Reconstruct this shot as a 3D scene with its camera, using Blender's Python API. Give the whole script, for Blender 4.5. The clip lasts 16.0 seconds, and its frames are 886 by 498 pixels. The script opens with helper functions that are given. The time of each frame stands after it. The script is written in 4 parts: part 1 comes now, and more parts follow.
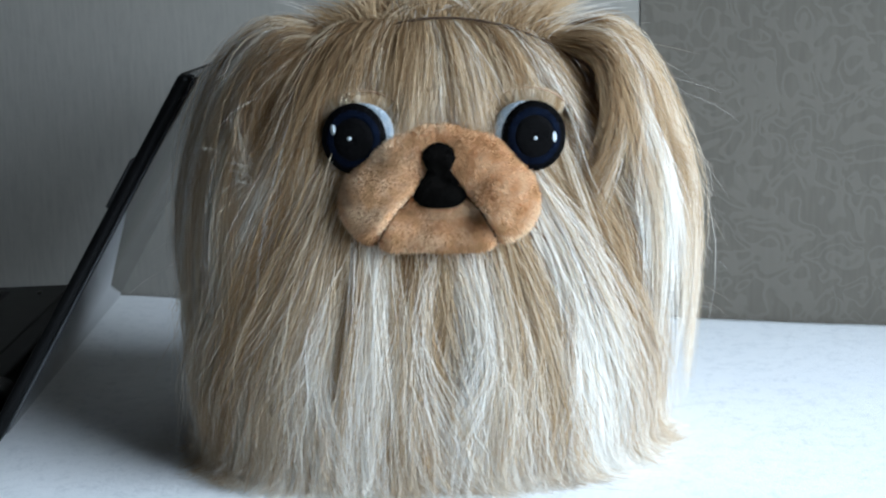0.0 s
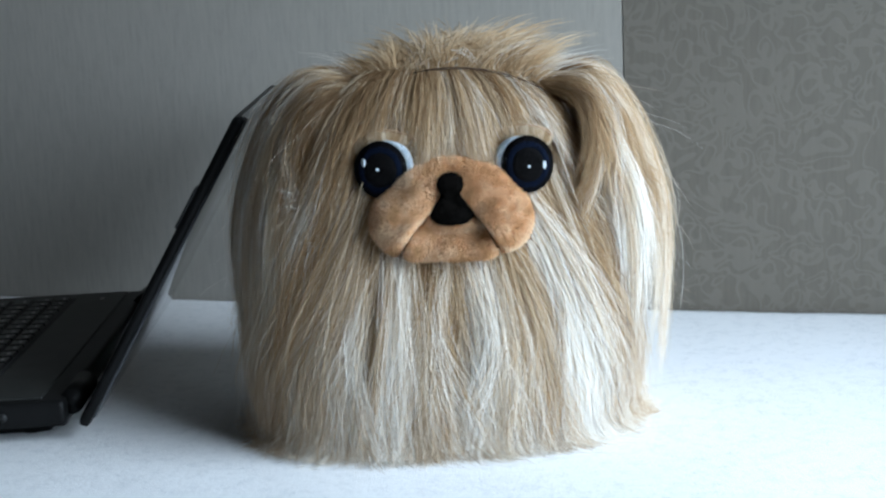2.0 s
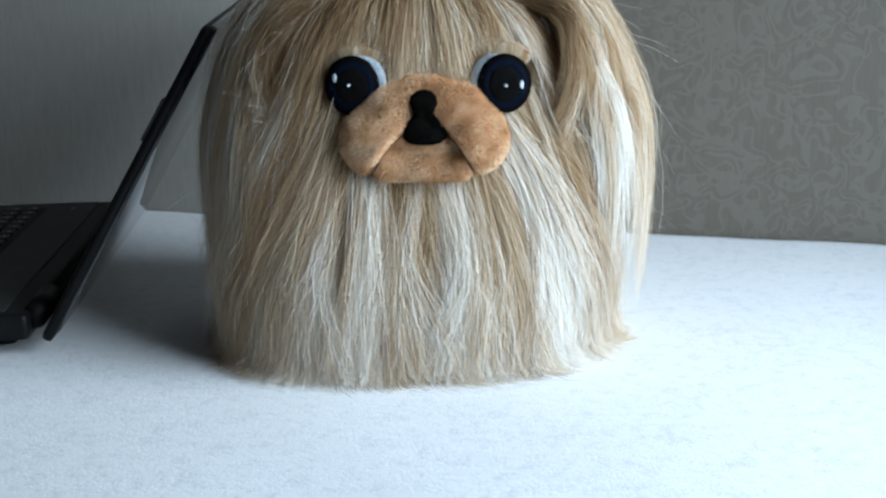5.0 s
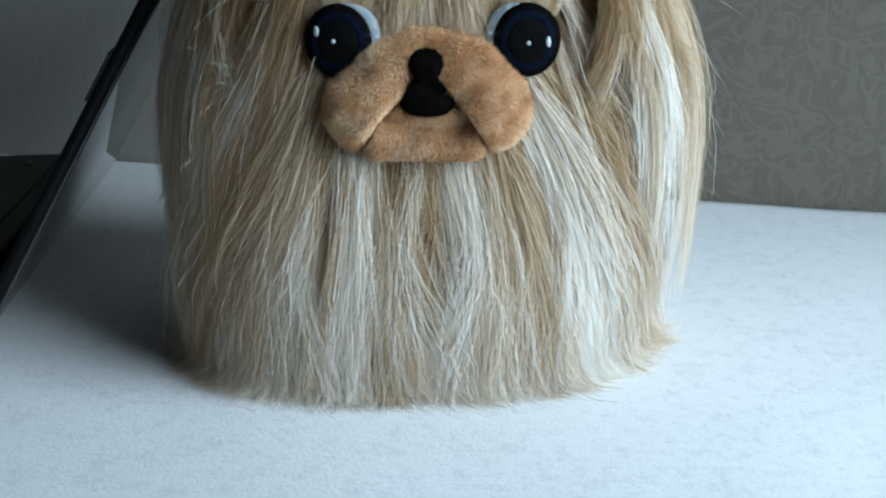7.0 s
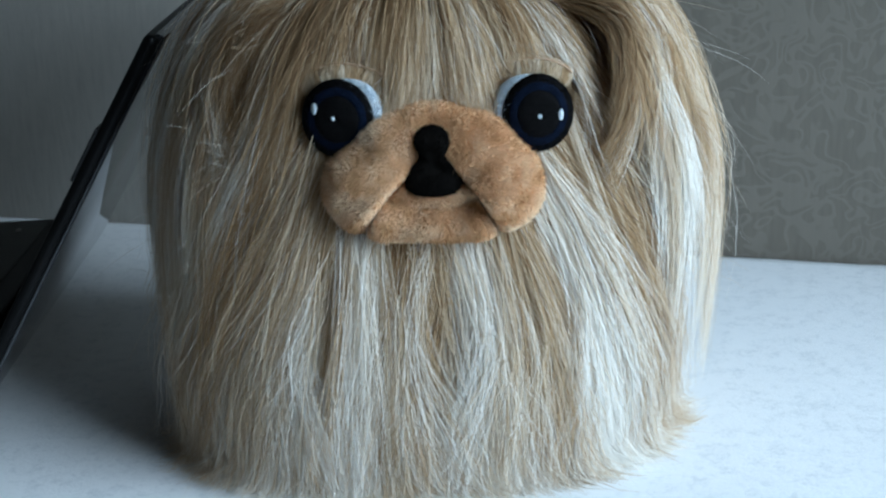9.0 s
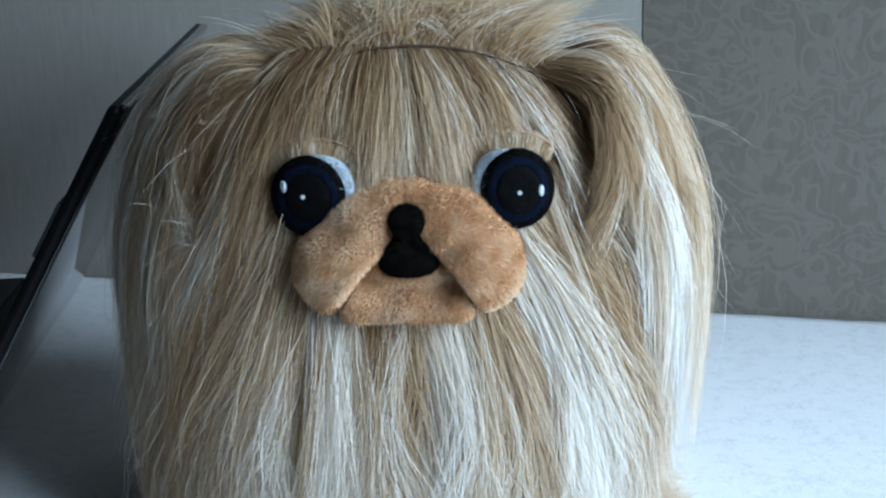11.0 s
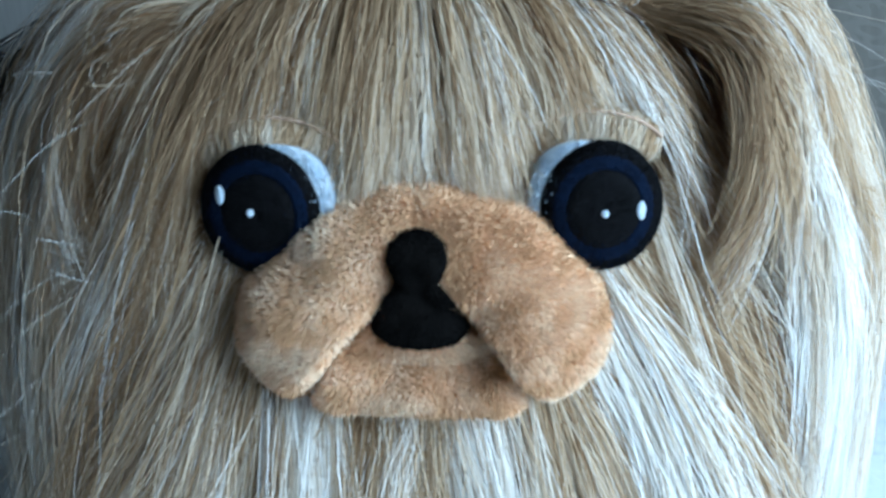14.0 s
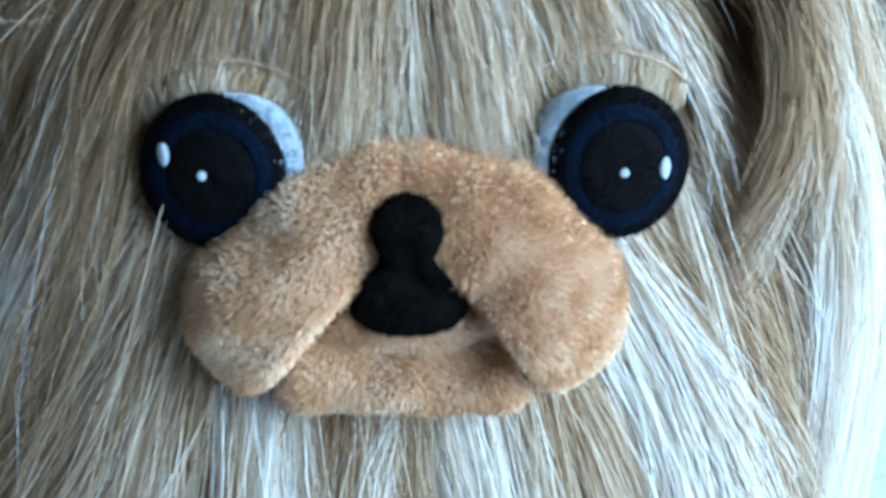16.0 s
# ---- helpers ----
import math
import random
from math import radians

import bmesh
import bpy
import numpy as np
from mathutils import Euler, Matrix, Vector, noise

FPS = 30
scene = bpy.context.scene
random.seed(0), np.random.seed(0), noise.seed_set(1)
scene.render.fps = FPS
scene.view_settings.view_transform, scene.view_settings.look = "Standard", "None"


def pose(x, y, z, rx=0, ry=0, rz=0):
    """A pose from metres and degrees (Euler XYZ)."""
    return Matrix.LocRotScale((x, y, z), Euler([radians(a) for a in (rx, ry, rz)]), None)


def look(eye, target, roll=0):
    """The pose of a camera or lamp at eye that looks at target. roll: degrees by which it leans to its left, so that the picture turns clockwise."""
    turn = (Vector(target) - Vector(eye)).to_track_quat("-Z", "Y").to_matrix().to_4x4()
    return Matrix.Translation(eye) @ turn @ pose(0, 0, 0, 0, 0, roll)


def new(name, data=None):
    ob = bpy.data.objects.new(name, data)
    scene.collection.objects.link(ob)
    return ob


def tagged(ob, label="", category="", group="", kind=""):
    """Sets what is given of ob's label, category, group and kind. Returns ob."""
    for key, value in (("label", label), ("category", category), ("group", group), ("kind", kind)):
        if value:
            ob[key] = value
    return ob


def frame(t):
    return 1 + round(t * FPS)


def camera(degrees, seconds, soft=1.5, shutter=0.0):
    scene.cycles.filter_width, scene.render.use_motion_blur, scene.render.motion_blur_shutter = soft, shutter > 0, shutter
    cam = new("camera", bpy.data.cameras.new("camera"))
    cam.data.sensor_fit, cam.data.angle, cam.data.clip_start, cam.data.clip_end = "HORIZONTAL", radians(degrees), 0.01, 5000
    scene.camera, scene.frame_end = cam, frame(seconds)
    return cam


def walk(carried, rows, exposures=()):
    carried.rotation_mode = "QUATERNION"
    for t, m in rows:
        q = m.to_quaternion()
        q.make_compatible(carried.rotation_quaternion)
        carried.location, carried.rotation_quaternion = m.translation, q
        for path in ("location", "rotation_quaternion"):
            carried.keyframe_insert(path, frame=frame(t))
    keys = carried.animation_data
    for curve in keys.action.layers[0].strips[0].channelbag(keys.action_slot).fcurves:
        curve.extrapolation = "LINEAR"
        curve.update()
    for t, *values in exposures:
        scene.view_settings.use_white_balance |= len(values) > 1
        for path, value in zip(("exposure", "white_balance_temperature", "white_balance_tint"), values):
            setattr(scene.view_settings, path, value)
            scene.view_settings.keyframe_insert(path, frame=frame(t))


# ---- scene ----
cam = camera(38.0, 16.0, soft=2.3)
# fixed focus on the far side of the table: what comes close turns soft
cam.data.dof.use_dof, cam.data.dof.focus_distance, cam.data.dof.aperture_fstop = True, 0.66, 36.0
PATH = [
    (0, (0.046, 0.136, 0.992), (0.003, 2.102, 0.628), -1.6),
    (0.5, (0.046, 0.094, 1.006), (-0.005, 2.056, 0.623), -1.8),
    (1, (0.048, 0.053, 1.019), (0.001, 2.017, 0.64), -1.7),
    (1.5, (0.048, 0.025, 1.02), (-0.017, 1.989, 0.65), -2.2),
    (2, (0.049, -0.002, 1.026), (-0.012, 1.962, 0.656), -2.8),
    (2.5, (0.052, -0.018, 1.029), (-0.033, 1.948, 0.675), -3.2),
    (3, (0.056, -0.024, 1.027), (-0.018, 1.938, 0.645), -2.5),
    (3.5, (0.06, -0.023, 1.029), (0.004, 1.933, 0.615), -2.5),
    (4, (0.062, -0.019, 1.03), (0.016, 1.94, 0.627), -2.2),
    (4.5, (0.061, -0.005, 1.027), (0.018, 1.944, 0.581), -1.7),
    (7, (0.06, 0.165, 1.027), (-0.011, 2.063, 0.4), -0.9),
    (7.5, (0.064, 0.192, 1.026), (0.014, 2.09, 0.4), -1.1),
    (8, (0.06, 0.205, 1.029), (-0.007, 2.109, 0.42), -2.2),
    (8.5, (0.056, 0.208, 1.033), (-0.005, 2.114, 0.429), -2.4),
    (9, (0.054, 0.208, 1.042), (-0.013, 2.118, 0.452), -2.0),
    (9.5, (0.061, 0.217, 1.056), (0.01, 2.138, 0.502), -2.7),
    (12, (0.059, 0.294, 1.059), (-0.003, 2.21, 0.492), -1.8),
    (12.5, (0.054, 0.347, 1.042), (-0.035, 2.245, 0.416), -1.9),
    (13, (0.065, 0.386, 1.031), (-0.076, 2.285, 0.42), -2.1),
    (13.5, (0.062, 0.423, 1.031), (-0.094, 2.313, 0.393), -2.5),
    (14, (0.063, 0.45, 1.03), (-0.091, 2.333, 0.375), -1.7),
    (14.5, (0.072, 0.472, 1.028), (-0.108, 2.344, 0.348), -2.0),
    (15, (0.069, 0.483, 1.025), (-0.11, 2.352, 0.335), -2.2),
    (15.5, (0.052, 0.491, 1.024), (-0.041, 2.356, 0.308), -0.9),
    (16, (0.036, 0.5, 1.017), (0.06, 2.361, 0.284), -0.6),
]
# the film's own camera: stops, white balance
EXPOSURES = [(0, -0.17, 5850, 7), (4.5, -0.22, 5850, 6), (7, -0.54, 5750, 1), (9.5, -0.52, 5450, 2), (12, -0.21, 5350, 4), (13.5, -0.05, 5000, 0), (14.5, 0.02, 4700, -2), (16, 0.12, 4650, -3)]
walk(cam, [(t, look(eye, target, roll)) for t, eye, target, roll in PATH], EXPOSURES)

# ---- world, light and exposure ----
world = bpy.data.worlds.new("sky")
scene.world = world
world.use_nodes = True
wn = world.node_tree
sky = wn.nodes.new("ShaderNodeTexSky")
sky.sky_type, sky.sun_disc = "NISHITA", False
sky.sun_elevation, sky.sun_rotation = radians(35), radians(200)
wn.links.new(sky.outputs["Color"], wn.nodes["Background"].inputs["Color"])
wn.nodes["Background"].inputs["Strength"].default_value = 0.12

TABLE = 0.75                                  # height of the cloth
ROOM = pose(0, 1.184, 0, 0, 0, -15.32)        # the room's own axes: x along the back wall, y into it

def room(u, v, z):
    return ROOM @ Vector((u, v, z))

SUN = bpy.data.lights.new("daylight", "SUN")
SUN.energy, SUN.angle, SUN.color = 1.5, radians(50), (1.0, 0.98, 0.97)
sun = new("daylight", SUN)
sun.matrix_world = look(room(6, -2.2, 3.0), room(0, -0.33, 0.85))

WIN = bpy.data.lights.new("window_daylight", "AREA")
WIN.shape, WIN.size, WIN.size_y = "RECTANGLE", 0.80, 0.66
WIN.energy, WIN.color, WIN.spread = 7.6, (0.80, 0.91, 1.0), radians(100)
win = new("window_daylight", WIN)
win.matrix_world = look(room(0.93, -0.56, 1.17), room(0.10, -0.46, 0.86))


# ---- materials ----
def material(name):
    m = bpy.data.materials.new(name)
    m.use_nodes = True
    t = m.node_tree
    return m, t, t.nodes["Principled BSDF"]


def node(t, kind, **values):
    n = t.nodes.new(kind)
    for key, value in values.items():
        n.inputs[key].default_value = value
    return n


def ramp(t, source, stops):
    r = t.nodes.new("ShaderNodeValToRGB")
    e = r.color_ramp.elements
    e[0].position, e[0].color = stops[0][0], (*stops[0][1], 1)
    e[1].position, e[1].color = stops[-1][0], (*stops[-1][1], 1)
    for p, c in stops[1:-1]:
        e.new(p).color = (*c, 1)
    t.links.new(source, r.inputs["Fac"])
    return r.outputs["Color"]


def bump(t, b, source, strength, distance):
    n = node(t, "ShaderNodeBump", Strength=strength, Distance=distance)
    t.links.new(source, n.inputs["Height"])
    t.links.new(n.outputs["Normal"], b.inputs["Normal"])


def place(t, scale=(1, 1, 1)):
    g = t.nodes.new("ShaderNodeNewGeometry")
    m = t.nodes.new("ShaderNodeMapping")
    m.inputs["Scale"].default_value = scale
    t.links.new(g.outputs["Position"], m.inputs["Vector"])
    return m.outputs["Vector"]


def grainy(name, dark, light, rough, scale, relief=0.2, distance=0.001, metal=0.0, stretch=(1, 1, 1), specular=0.5):
    """A surface with stains at one scale and grain at a finer one."""
    m, t, b = material(name)
    v = place(t, stretch)
    big = node(t, "ShaderNodeTexNoise", Scale=scale, Detail=4.0)
    fine = node(t, "ShaderNodeTexNoise", Scale=scale * 14, Detail=3.0)
    mix = node(t, "ShaderNodeMath")
    mix.operation = "MULTIPLY_ADD"
    mix.inputs[1].default_value = 0.45
    half = node(t, "ShaderNodeMath")
    half.operation = "MULTIPLY"
    half.inputs[1].default_value = 0.55
    for n in (big, fine):
        t.links.new(v, n.inputs["Vector"])
    t.links.new(big.outputs["Fac"], half.inputs[0])
    t.links.new(fine.outputs["Fac"], mix.inputs[0])
    t.links.new(half.outputs[0], mix.inputs[2])
    t.links.new(ramp(t, mix.outputs[0], [(0.35, dark), (0.65, light)]), b.inputs["Base Color"])
    b.inputs["Roughness"].default_value, b.inputs["Metallic"].default_value = rough, metal
    b.inputs["Specular IOR Level"].default_value = specular
    bump(t, b, fine.outputs["Fac"], relief, distance)
    return m


def hair_material(name, stops, spread, rough=0.45):
    """Fibres: the tint of the lock runs along the stops, each fibre a little off it."""
    m, t, b = material(name)
    a = t.nodes.new("ShaderNodeAttribute")
    a.attribute_name = "tint"
    g = t.nodes.new("ShaderNodeNewGeometry")
    off = node(t, "ShaderNodeMath")
    off.operation = "MULTIPLY_ADD"
    off.inputs[1].default_value = spread
    low = node(t, "ShaderNodeMath")
    low.operation = "SUBTRACT"
    low.inputs[1].default_value = spread / 2
    t.links.new(g.outputs["Random Per Island"], off.inputs[0])
    t.links.new(a.outputs["Fac"], off.inputs[2])
    t.links.new(off.outputs[0], low.inputs[0])
    colour = ramp(t, low.outputs[0], stops)
    t.links.new(colour, b.inputs["Base Color"])
    b.inputs["Roughness"].default_value = rough
    b.inputs["Specular IOR Level"].default_value = 0.18
    through_light = node(t, "ShaderNodeBsdfTranslucent")
    t.links.new(colour, through_light.inputs["Color"])
    both = node(t, "ShaderNodeMixShader", Fac=0.36)
    t.links.new(b.outputs[0], both.inputs[1])
    t.links.new(through_light.outputs[0], both.inputs[2])
    t.links.new(both.outputs[0], t.nodes["Material Output"].inputs["Surface"])
    return m


COAT = hair_material("long_plush_fibre", [(0.0, (0.215, 0.125, 0.058)), (0.3, (0.49, 0.340, 0.188)), (0.6, (0.70, 0.585, 0.43)), (1.0, (0.94, 0.915, 0.865))], 0.08, 0.62)
SHORT = hair_material("short_plush_fibre", [(0.0, (0.41, 0.22, 0.095)), (0.5, (0.75, 0.49, 0.27)), (1.0, (0.94, 0.78, 0.57))], 0.10, 0.8)
BACKING = grainy("tan_fabric_backing", (0.21, 0.135, 0.075), (0.32, 0.22, 0.125), 0.9, 60)
MUZZLE_CLOTH = grainy("orange_tan_plush", (0.55, 0.33, 0.17), (0.70, 0.46, 0.26), 0.95, 70, 0.5)
BLACK_VELVET = grainy("black_velvet", (0.002, 0.0018, 0.0015), (0.006, 0.005, 0.0042), 0.95, 90, 0.6, specular=0.05)
EYE_BLACK = grainy("black_embroidery_thread", (0.002, 0.0018, 0.0018), (0.005, 0.0045, 0.005), 0.75, 220, 0.7, 0.0006, specular=0.08)
EYE_BLUE = grainy("navy_embroidery_thread", (0.0010, 0.0030, 0.010), (0.0025, 0.0072, 0.0225), 0.7, 240, 0.8, 0.0007, specular=0.08)
EYE_WHITE = grainy("white_embroidery_thread", (0.58, 0.69, 0.80), (0.88, 0.92, 0.95), 0.7, 300, 1.0, 0.0012)
SEAM = grainy("tan_sewing_seam", (0.40, 0.25, 0.16), (0.56, 0.39, 0.27), 0.9, 200)
# dark brown that paints shade into the mouth folds and along the forehead seam
CREASE_SHADE = grainy("brown_crease_shade", (0.035, 0.018, 0.009), (0.060, 0.032, 0.016), 0.9, 200)
SHELL = grainy("matt_black_plastic", (0.005, 0.005, 0.005), (0.009, 0.009, 0.009), 0.45, 60, 0.15, 0.0003, specular=0.12)
DECK = grainy("dark_grey_soft_plastic", (0.018, 0.0185, 0.0175), (0.030, 0.0305, 0.028), 0.5, 60, 0.1, 0.0002, specular=0.25)
KEYCAP = grainy("black_keycap_plastic", (0.010, 0.010, 0.010), (0.020, 0.020, 0.020), 0.38, 80, 0.1, 0.0002, specular=0.3)
LEGEND = grainy("worn_white_print", (0.32, 0.31, 0.29), (0.48, 0.47, 0.45), 0.6, 100)
GLOSS = grainy("glossy_graphite_lid", (0.030, 0.032, 0.036), (0.040, 0.042, 0.046), 0.05, 8, 0.0, specular=1.0)
RUBBER = grainy("black_rubber", (0.006, 0.006, 0.006), (0.012, 0.012, 0.012), 0.7, 90)
STEEL = grainy("dull_steel", (0.25, 0.25, 0.25), (0.4, 0.4, 0.4), 0.35, 90, metal=1.0)
SCREEN = grainy("dark_screen_panel", (0.004, 0.004, 0.005), (0.007, 0.007, 0.008), 0.25, 20, 0.0)
PLASTER = grainy("pale_plaster", (0.34, 0.33, 0.31), (0.42, 0.41, 0.39), 0.9, 6)
FLOORING = grainy("brown_wood_laminate", (0.16, 0.09, 0.05), (0.28, 0.17, 0.09), 0.4, 5, stretch=(1, 9, 1))
TIMBER = grainy("pale_table_wood", (0.30, 0.20, 0.11), (0.44, 0.31, 0.18), 0.5, 8, stretch=(1, 12, 12))
PAINT = grainy("white_window_paint", (0.74, 0.74, 0.72), (0.82, 0.82, 0.80), 0.4, 20, 0.05)


def fleece():
    m, t, b = material("white_fleece")
    v = place(t)
    pile = node(t, "ShaderNodeTexNoise", Scale=420.0, Detail=4.0, Roughness=0.7)
    lump = node(t, "ShaderNodeTexNoise", Scale=130.0, Detail=4.0)
    add = node(t, "ShaderNodeMath")
    add.operation = "ADD"
    for n in (pile, lump):
        t.links.new(v, n.inputs["Vector"])
    t.links.new(pile.outputs["Fac"], add.inputs[0])
    t.links.new(lump.outputs["Fac"], add.inputs[1])
    t.links.new(ramp(t, add.outputs[0], [(0.65, (0.68, 0.70, 0.72)), (1.35, (0.84, 0.85, 0.86))]), b.inputs["Base Color"])
    b.inputs["Roughness"].default_value = 0.95
    b.inputs["Specular IOR Level"].default_value = 0.2
    b.inputs["Sheen Weight"].default_value = 0.3
    bump(t, b, add.outputs[0], 0.30, 0.0014)
    return m


def wallpaper(name, ground, figure, amount, relief):
    """Woven ground with scrolling leaves, a little glossier than the ground."""
    m, t, b = material(name)
    v = place(t)
    bend = node(t, "ShaderNodeTexNoise", Scale=16.0, Detail=1.0)
    push = t.nodes.new("ShaderNodeVectorMath")
    push.operation = "MULTIPLY_ADD"
    push.inputs[1].default_value = (0.04, 0.04, 0.04)
    t.links.new(v, bend.inputs["Vector"])
    t.links.new(bend.outputs["Color"], push.inputs[0])
    t.links.new(v, push.inputs[2])
    scroll = node(t, "ShaderNodeTexNoise", Scale=52.0, Detail=0.3, Distortion=1.6)
    t.links.new(push.outputs[0], scroll.inputs["Vector"])
    middle = node(t, "ShaderNodeMath")
    middle.operation = "SUBTRACT"
    middle.inputs[1].default_value = 0.5
    t.links.new(scroll.outputs["Fac"], middle.inputs[0])
    stroke = node(t, "ShaderNodeMath")
    stroke.operation = "ABSOLUTE"
    t.links.new(middle.outputs[0], stroke.inputs[0])
    band = node(t, "ShaderNodeMapRange")
    band.inputs["From Min"].default_value, band.inputs["From Max"].default_value = 0.095, 0.055
    t.links.new(stroke.outputs[0], band.inputs["Value"])
    weave = node(t, "ShaderNodeTexNoise", Scale=300.0, Detail=3.0)
    fibres = place(t, (1, 1, 0.12))
    t.links.new(fibres, weave.inputs["Vector"])
    wash = node(t, "ShaderNodeTexNoise", Scale=4.0, Detail=2.0)
    t.links.new(v, wash.inputs["Vector"])
    low = ramp(t, weave.outputs["Fac"], [(0.3, tuple(c * 0.92 for c in ground)), (0.7, tuple(c * 1.06 for c in ground))])
    mix = t.nodes.new("ShaderNodeMix")
    mix.data_type = "RGBA"
    share = node(t, "ShaderNodeMath")
    share.operation = "MULTIPLY"
    share.inputs[1].default_value = amount
    t.links.new(band.outputs["Result"], share.inputs[0])
    t.links.new(share.outputs[0], mix.inputs["Factor"])
    t.links.new(low, mix.inputs[6])
    mix.inputs[7].default_value = (*figure, 1)
    t.links.new(mix.outputs[2], b.inputs["Base Color"])
    gloss = node(t, "ShaderNodeMapRange")
    gloss.inputs["To Min"].default_value, gloss.inputs["To Max"].default_value = 0.75, 0.75 - 0.3 * amount
    t.links.new(band.outputs["Result"], gloss.inputs["Value"])
    t.links.new(gloss.outputs["Result"], b.inputs["Roughness"])
    b.inputs["Specular IOR Level"].default_value = 0.25
    height = node(t, "ShaderNodeMath")
    height.operation = "MULTIPLY_ADD"
    height.inputs[1].default_value = 0.25
    t.links.new(weave.outputs["Fac"], height.inputs[0])
    t.links.new(share.outputs[0], height.inputs[2])
    bump(t, b, height.outputs[0], relief, 0.0008)
    return m


FLEECE = fleece()
PAPER_PLAIN = wallpaper("plain_grey_wallpaper", (0.405, 0.383, 0.340), (0.425, 0.403, 0.360), 0.25, 0.08)
PAPER_SCROLL = wallpaper("scroll_wallpaper", (0.176, 0.158, 0.130), (0.218, 0.198, 0.165), 0.55, 0.2)


# ---- mesh helpers ----
def part(name, bm, mat, parent=None, label="", smooth=True):
    """Links a bmesh as one mesh object, under its thing where there is one."""
    me = bpy.data.meshes.new(name)
    bm.to_mesh(me)
    bm.free()
    me.materials.append(mat)
    if smooth:
        me.polygons.foreach_set("use_smooth", [True] * len(me.polygons))
    ob = new(name, me)
    ob.parent = parent
    if label:
        tagged(ob, label)
    return ob


def empty(name, m, label, category, group="", kind=""):
    ob = tagged(new(name), label, category, group, kind)
    ob.empty_display_size = 0.05
    ob.matrix_basis = m
    return ob


def box(x0, y0, z0, x1, y1, z1, bevel=0.0, bm=None):
    bm = bm or bmesh.new()
    made = bmesh.ops.create_cube(bm, size=1)["verts"]
    bmesh.ops.transform(bm, verts=made, matrix=Matrix.Translation(((x0 + x1) / 2, (y0 + y1) / 2, (z0 + z1) / 2)) @ Matrix.Diagonal((x1 - x0, y1 - y0, z1 - z0, 1)))
    if bevel:
        bmesh.ops.bevel(bm, geom=list({e for v in made for e in v.link_edges}), offset=bevel, segments=2, affect="EDGES", profile=0.6)
    return bm


def cylinder(radius, length, m, segments=20, bevel=0.0, bm=None):
    bm = bm or bmesh.new()
    made = bmesh.ops.create_cone(bm, cap_ends=True, segments=segments, radius1=radius, radius2=radius, depth=length)["verts"]
    if bevel:
        rims = [e for e in {e for v in made for e in v.link_edges} if any(len(f.verts) > 4 for f in e.link_faces)]
        made = list({v for v in bmesh.ops.bevel(bm, geom=rims, offset=bevel, segments=2, affect="EDGES")["verts"]} | {v for v in made if v.is_valid})
    bmesh.ops.transform(bm, verts=[v for v in made if v.is_valid], matrix=m)
    return bm


def mesh_from(name, verts, faces, mat, parent=None, label=""):
    me = bpy.data.meshes.new(name)
    me.from_pydata([tuple(v) for v in verts], [], faces)
    me.materials.append(mat)
    me.polygons.foreach_set("use_smooth", [True] * len(me.polygons))
    me.validate()
    ob = new(name, me)
    ob.parent = parent
    if label:
        tagged(ob, label)
    return ob


rng = np.random.default_rng(7)


def fibres(name, pts, width, tint, mat, parent, label="", facing=None, taper=0.15):
    """Ribbons along the lines pts (count, steps, 3), each one an island; facing: the way the broad side looks."""
    n, k, _ = pts.shape
    along = np.gradient(pts, axis=1)
    along /= np.linalg.norm(along, axis=2, keepdims=True) + 1e-9
    side = np.cross(along, facing)
    side /= np.linalg.norm(side, axis=2, keepdims=True) + 1e-9
    face = np.cross(side, along)
    twist = rng.normal(0, 0.42, (n, 1, 1))
    side = side * np.cos(twist) + face * np.sin(twist)
    s = np.linspace(0, 1, k)
    shape = np.where(s < 0.75, 1.0, 1 - (1 - taper) * (s - 0.75) / 0.25)
    half = (width[:, None] * shape[None])[..., None] * 0.5
    v = np.stack([pts - side * half, pts + side * half], axis=2).reshape(-1, 3)
    base = (np.arange(n) * 2 * k)[:, None] + 2 * np.arange(k - 1)[None]
    quads = np.stack([base, base + 1, base + 3, base + 2], axis=2).reshape(-1)
    me = bpy.data.meshes.new(name)
    me.vertices.add(len(v))
    me.vertices.foreach_set("co", v.astype(np.float32).ravel())
    me.loops.add(len(quads))
    me.loops.foreach_set("vertex_index", quads.astype(np.int32))
    count = len(quads) // 4
    me.polygons.add(count)
    me.polygons.foreach_set("loop_start", (np.arange(count) * 4).astype(np.int32))
    me.polygons.foreach_set("use_smooth", np.ones(count, dtype=bool))
    if tint.ndim == 1:
        tint = np.repeat(tint[:, None], k, axis=1)
    layer = me.attributes.new("tint", "FLOAT", "POINT")
    layer.data.foreach_set("value", np.repeat(tint.reshape(-1), 2).astype(np.float32))
    me.update(calc_edges=True)
    me.materials.append(mat)
    ob = tagged(new(name, me), kind="stuff")
    ob.parent = parent
    if label:
        tagged(ob, label)
    return ob


# ---- the room ----
def slab(name, u0, v0, z0, u1, v1, z1, mat, label):
    ob = part(name, box(u0, v0, z0, u1, v1, z1), mat, None, label, smooth=False)
    ob.matrix_basis = ROOM
    return tagged(ob, kind="structure", category=name.split("_")[0])


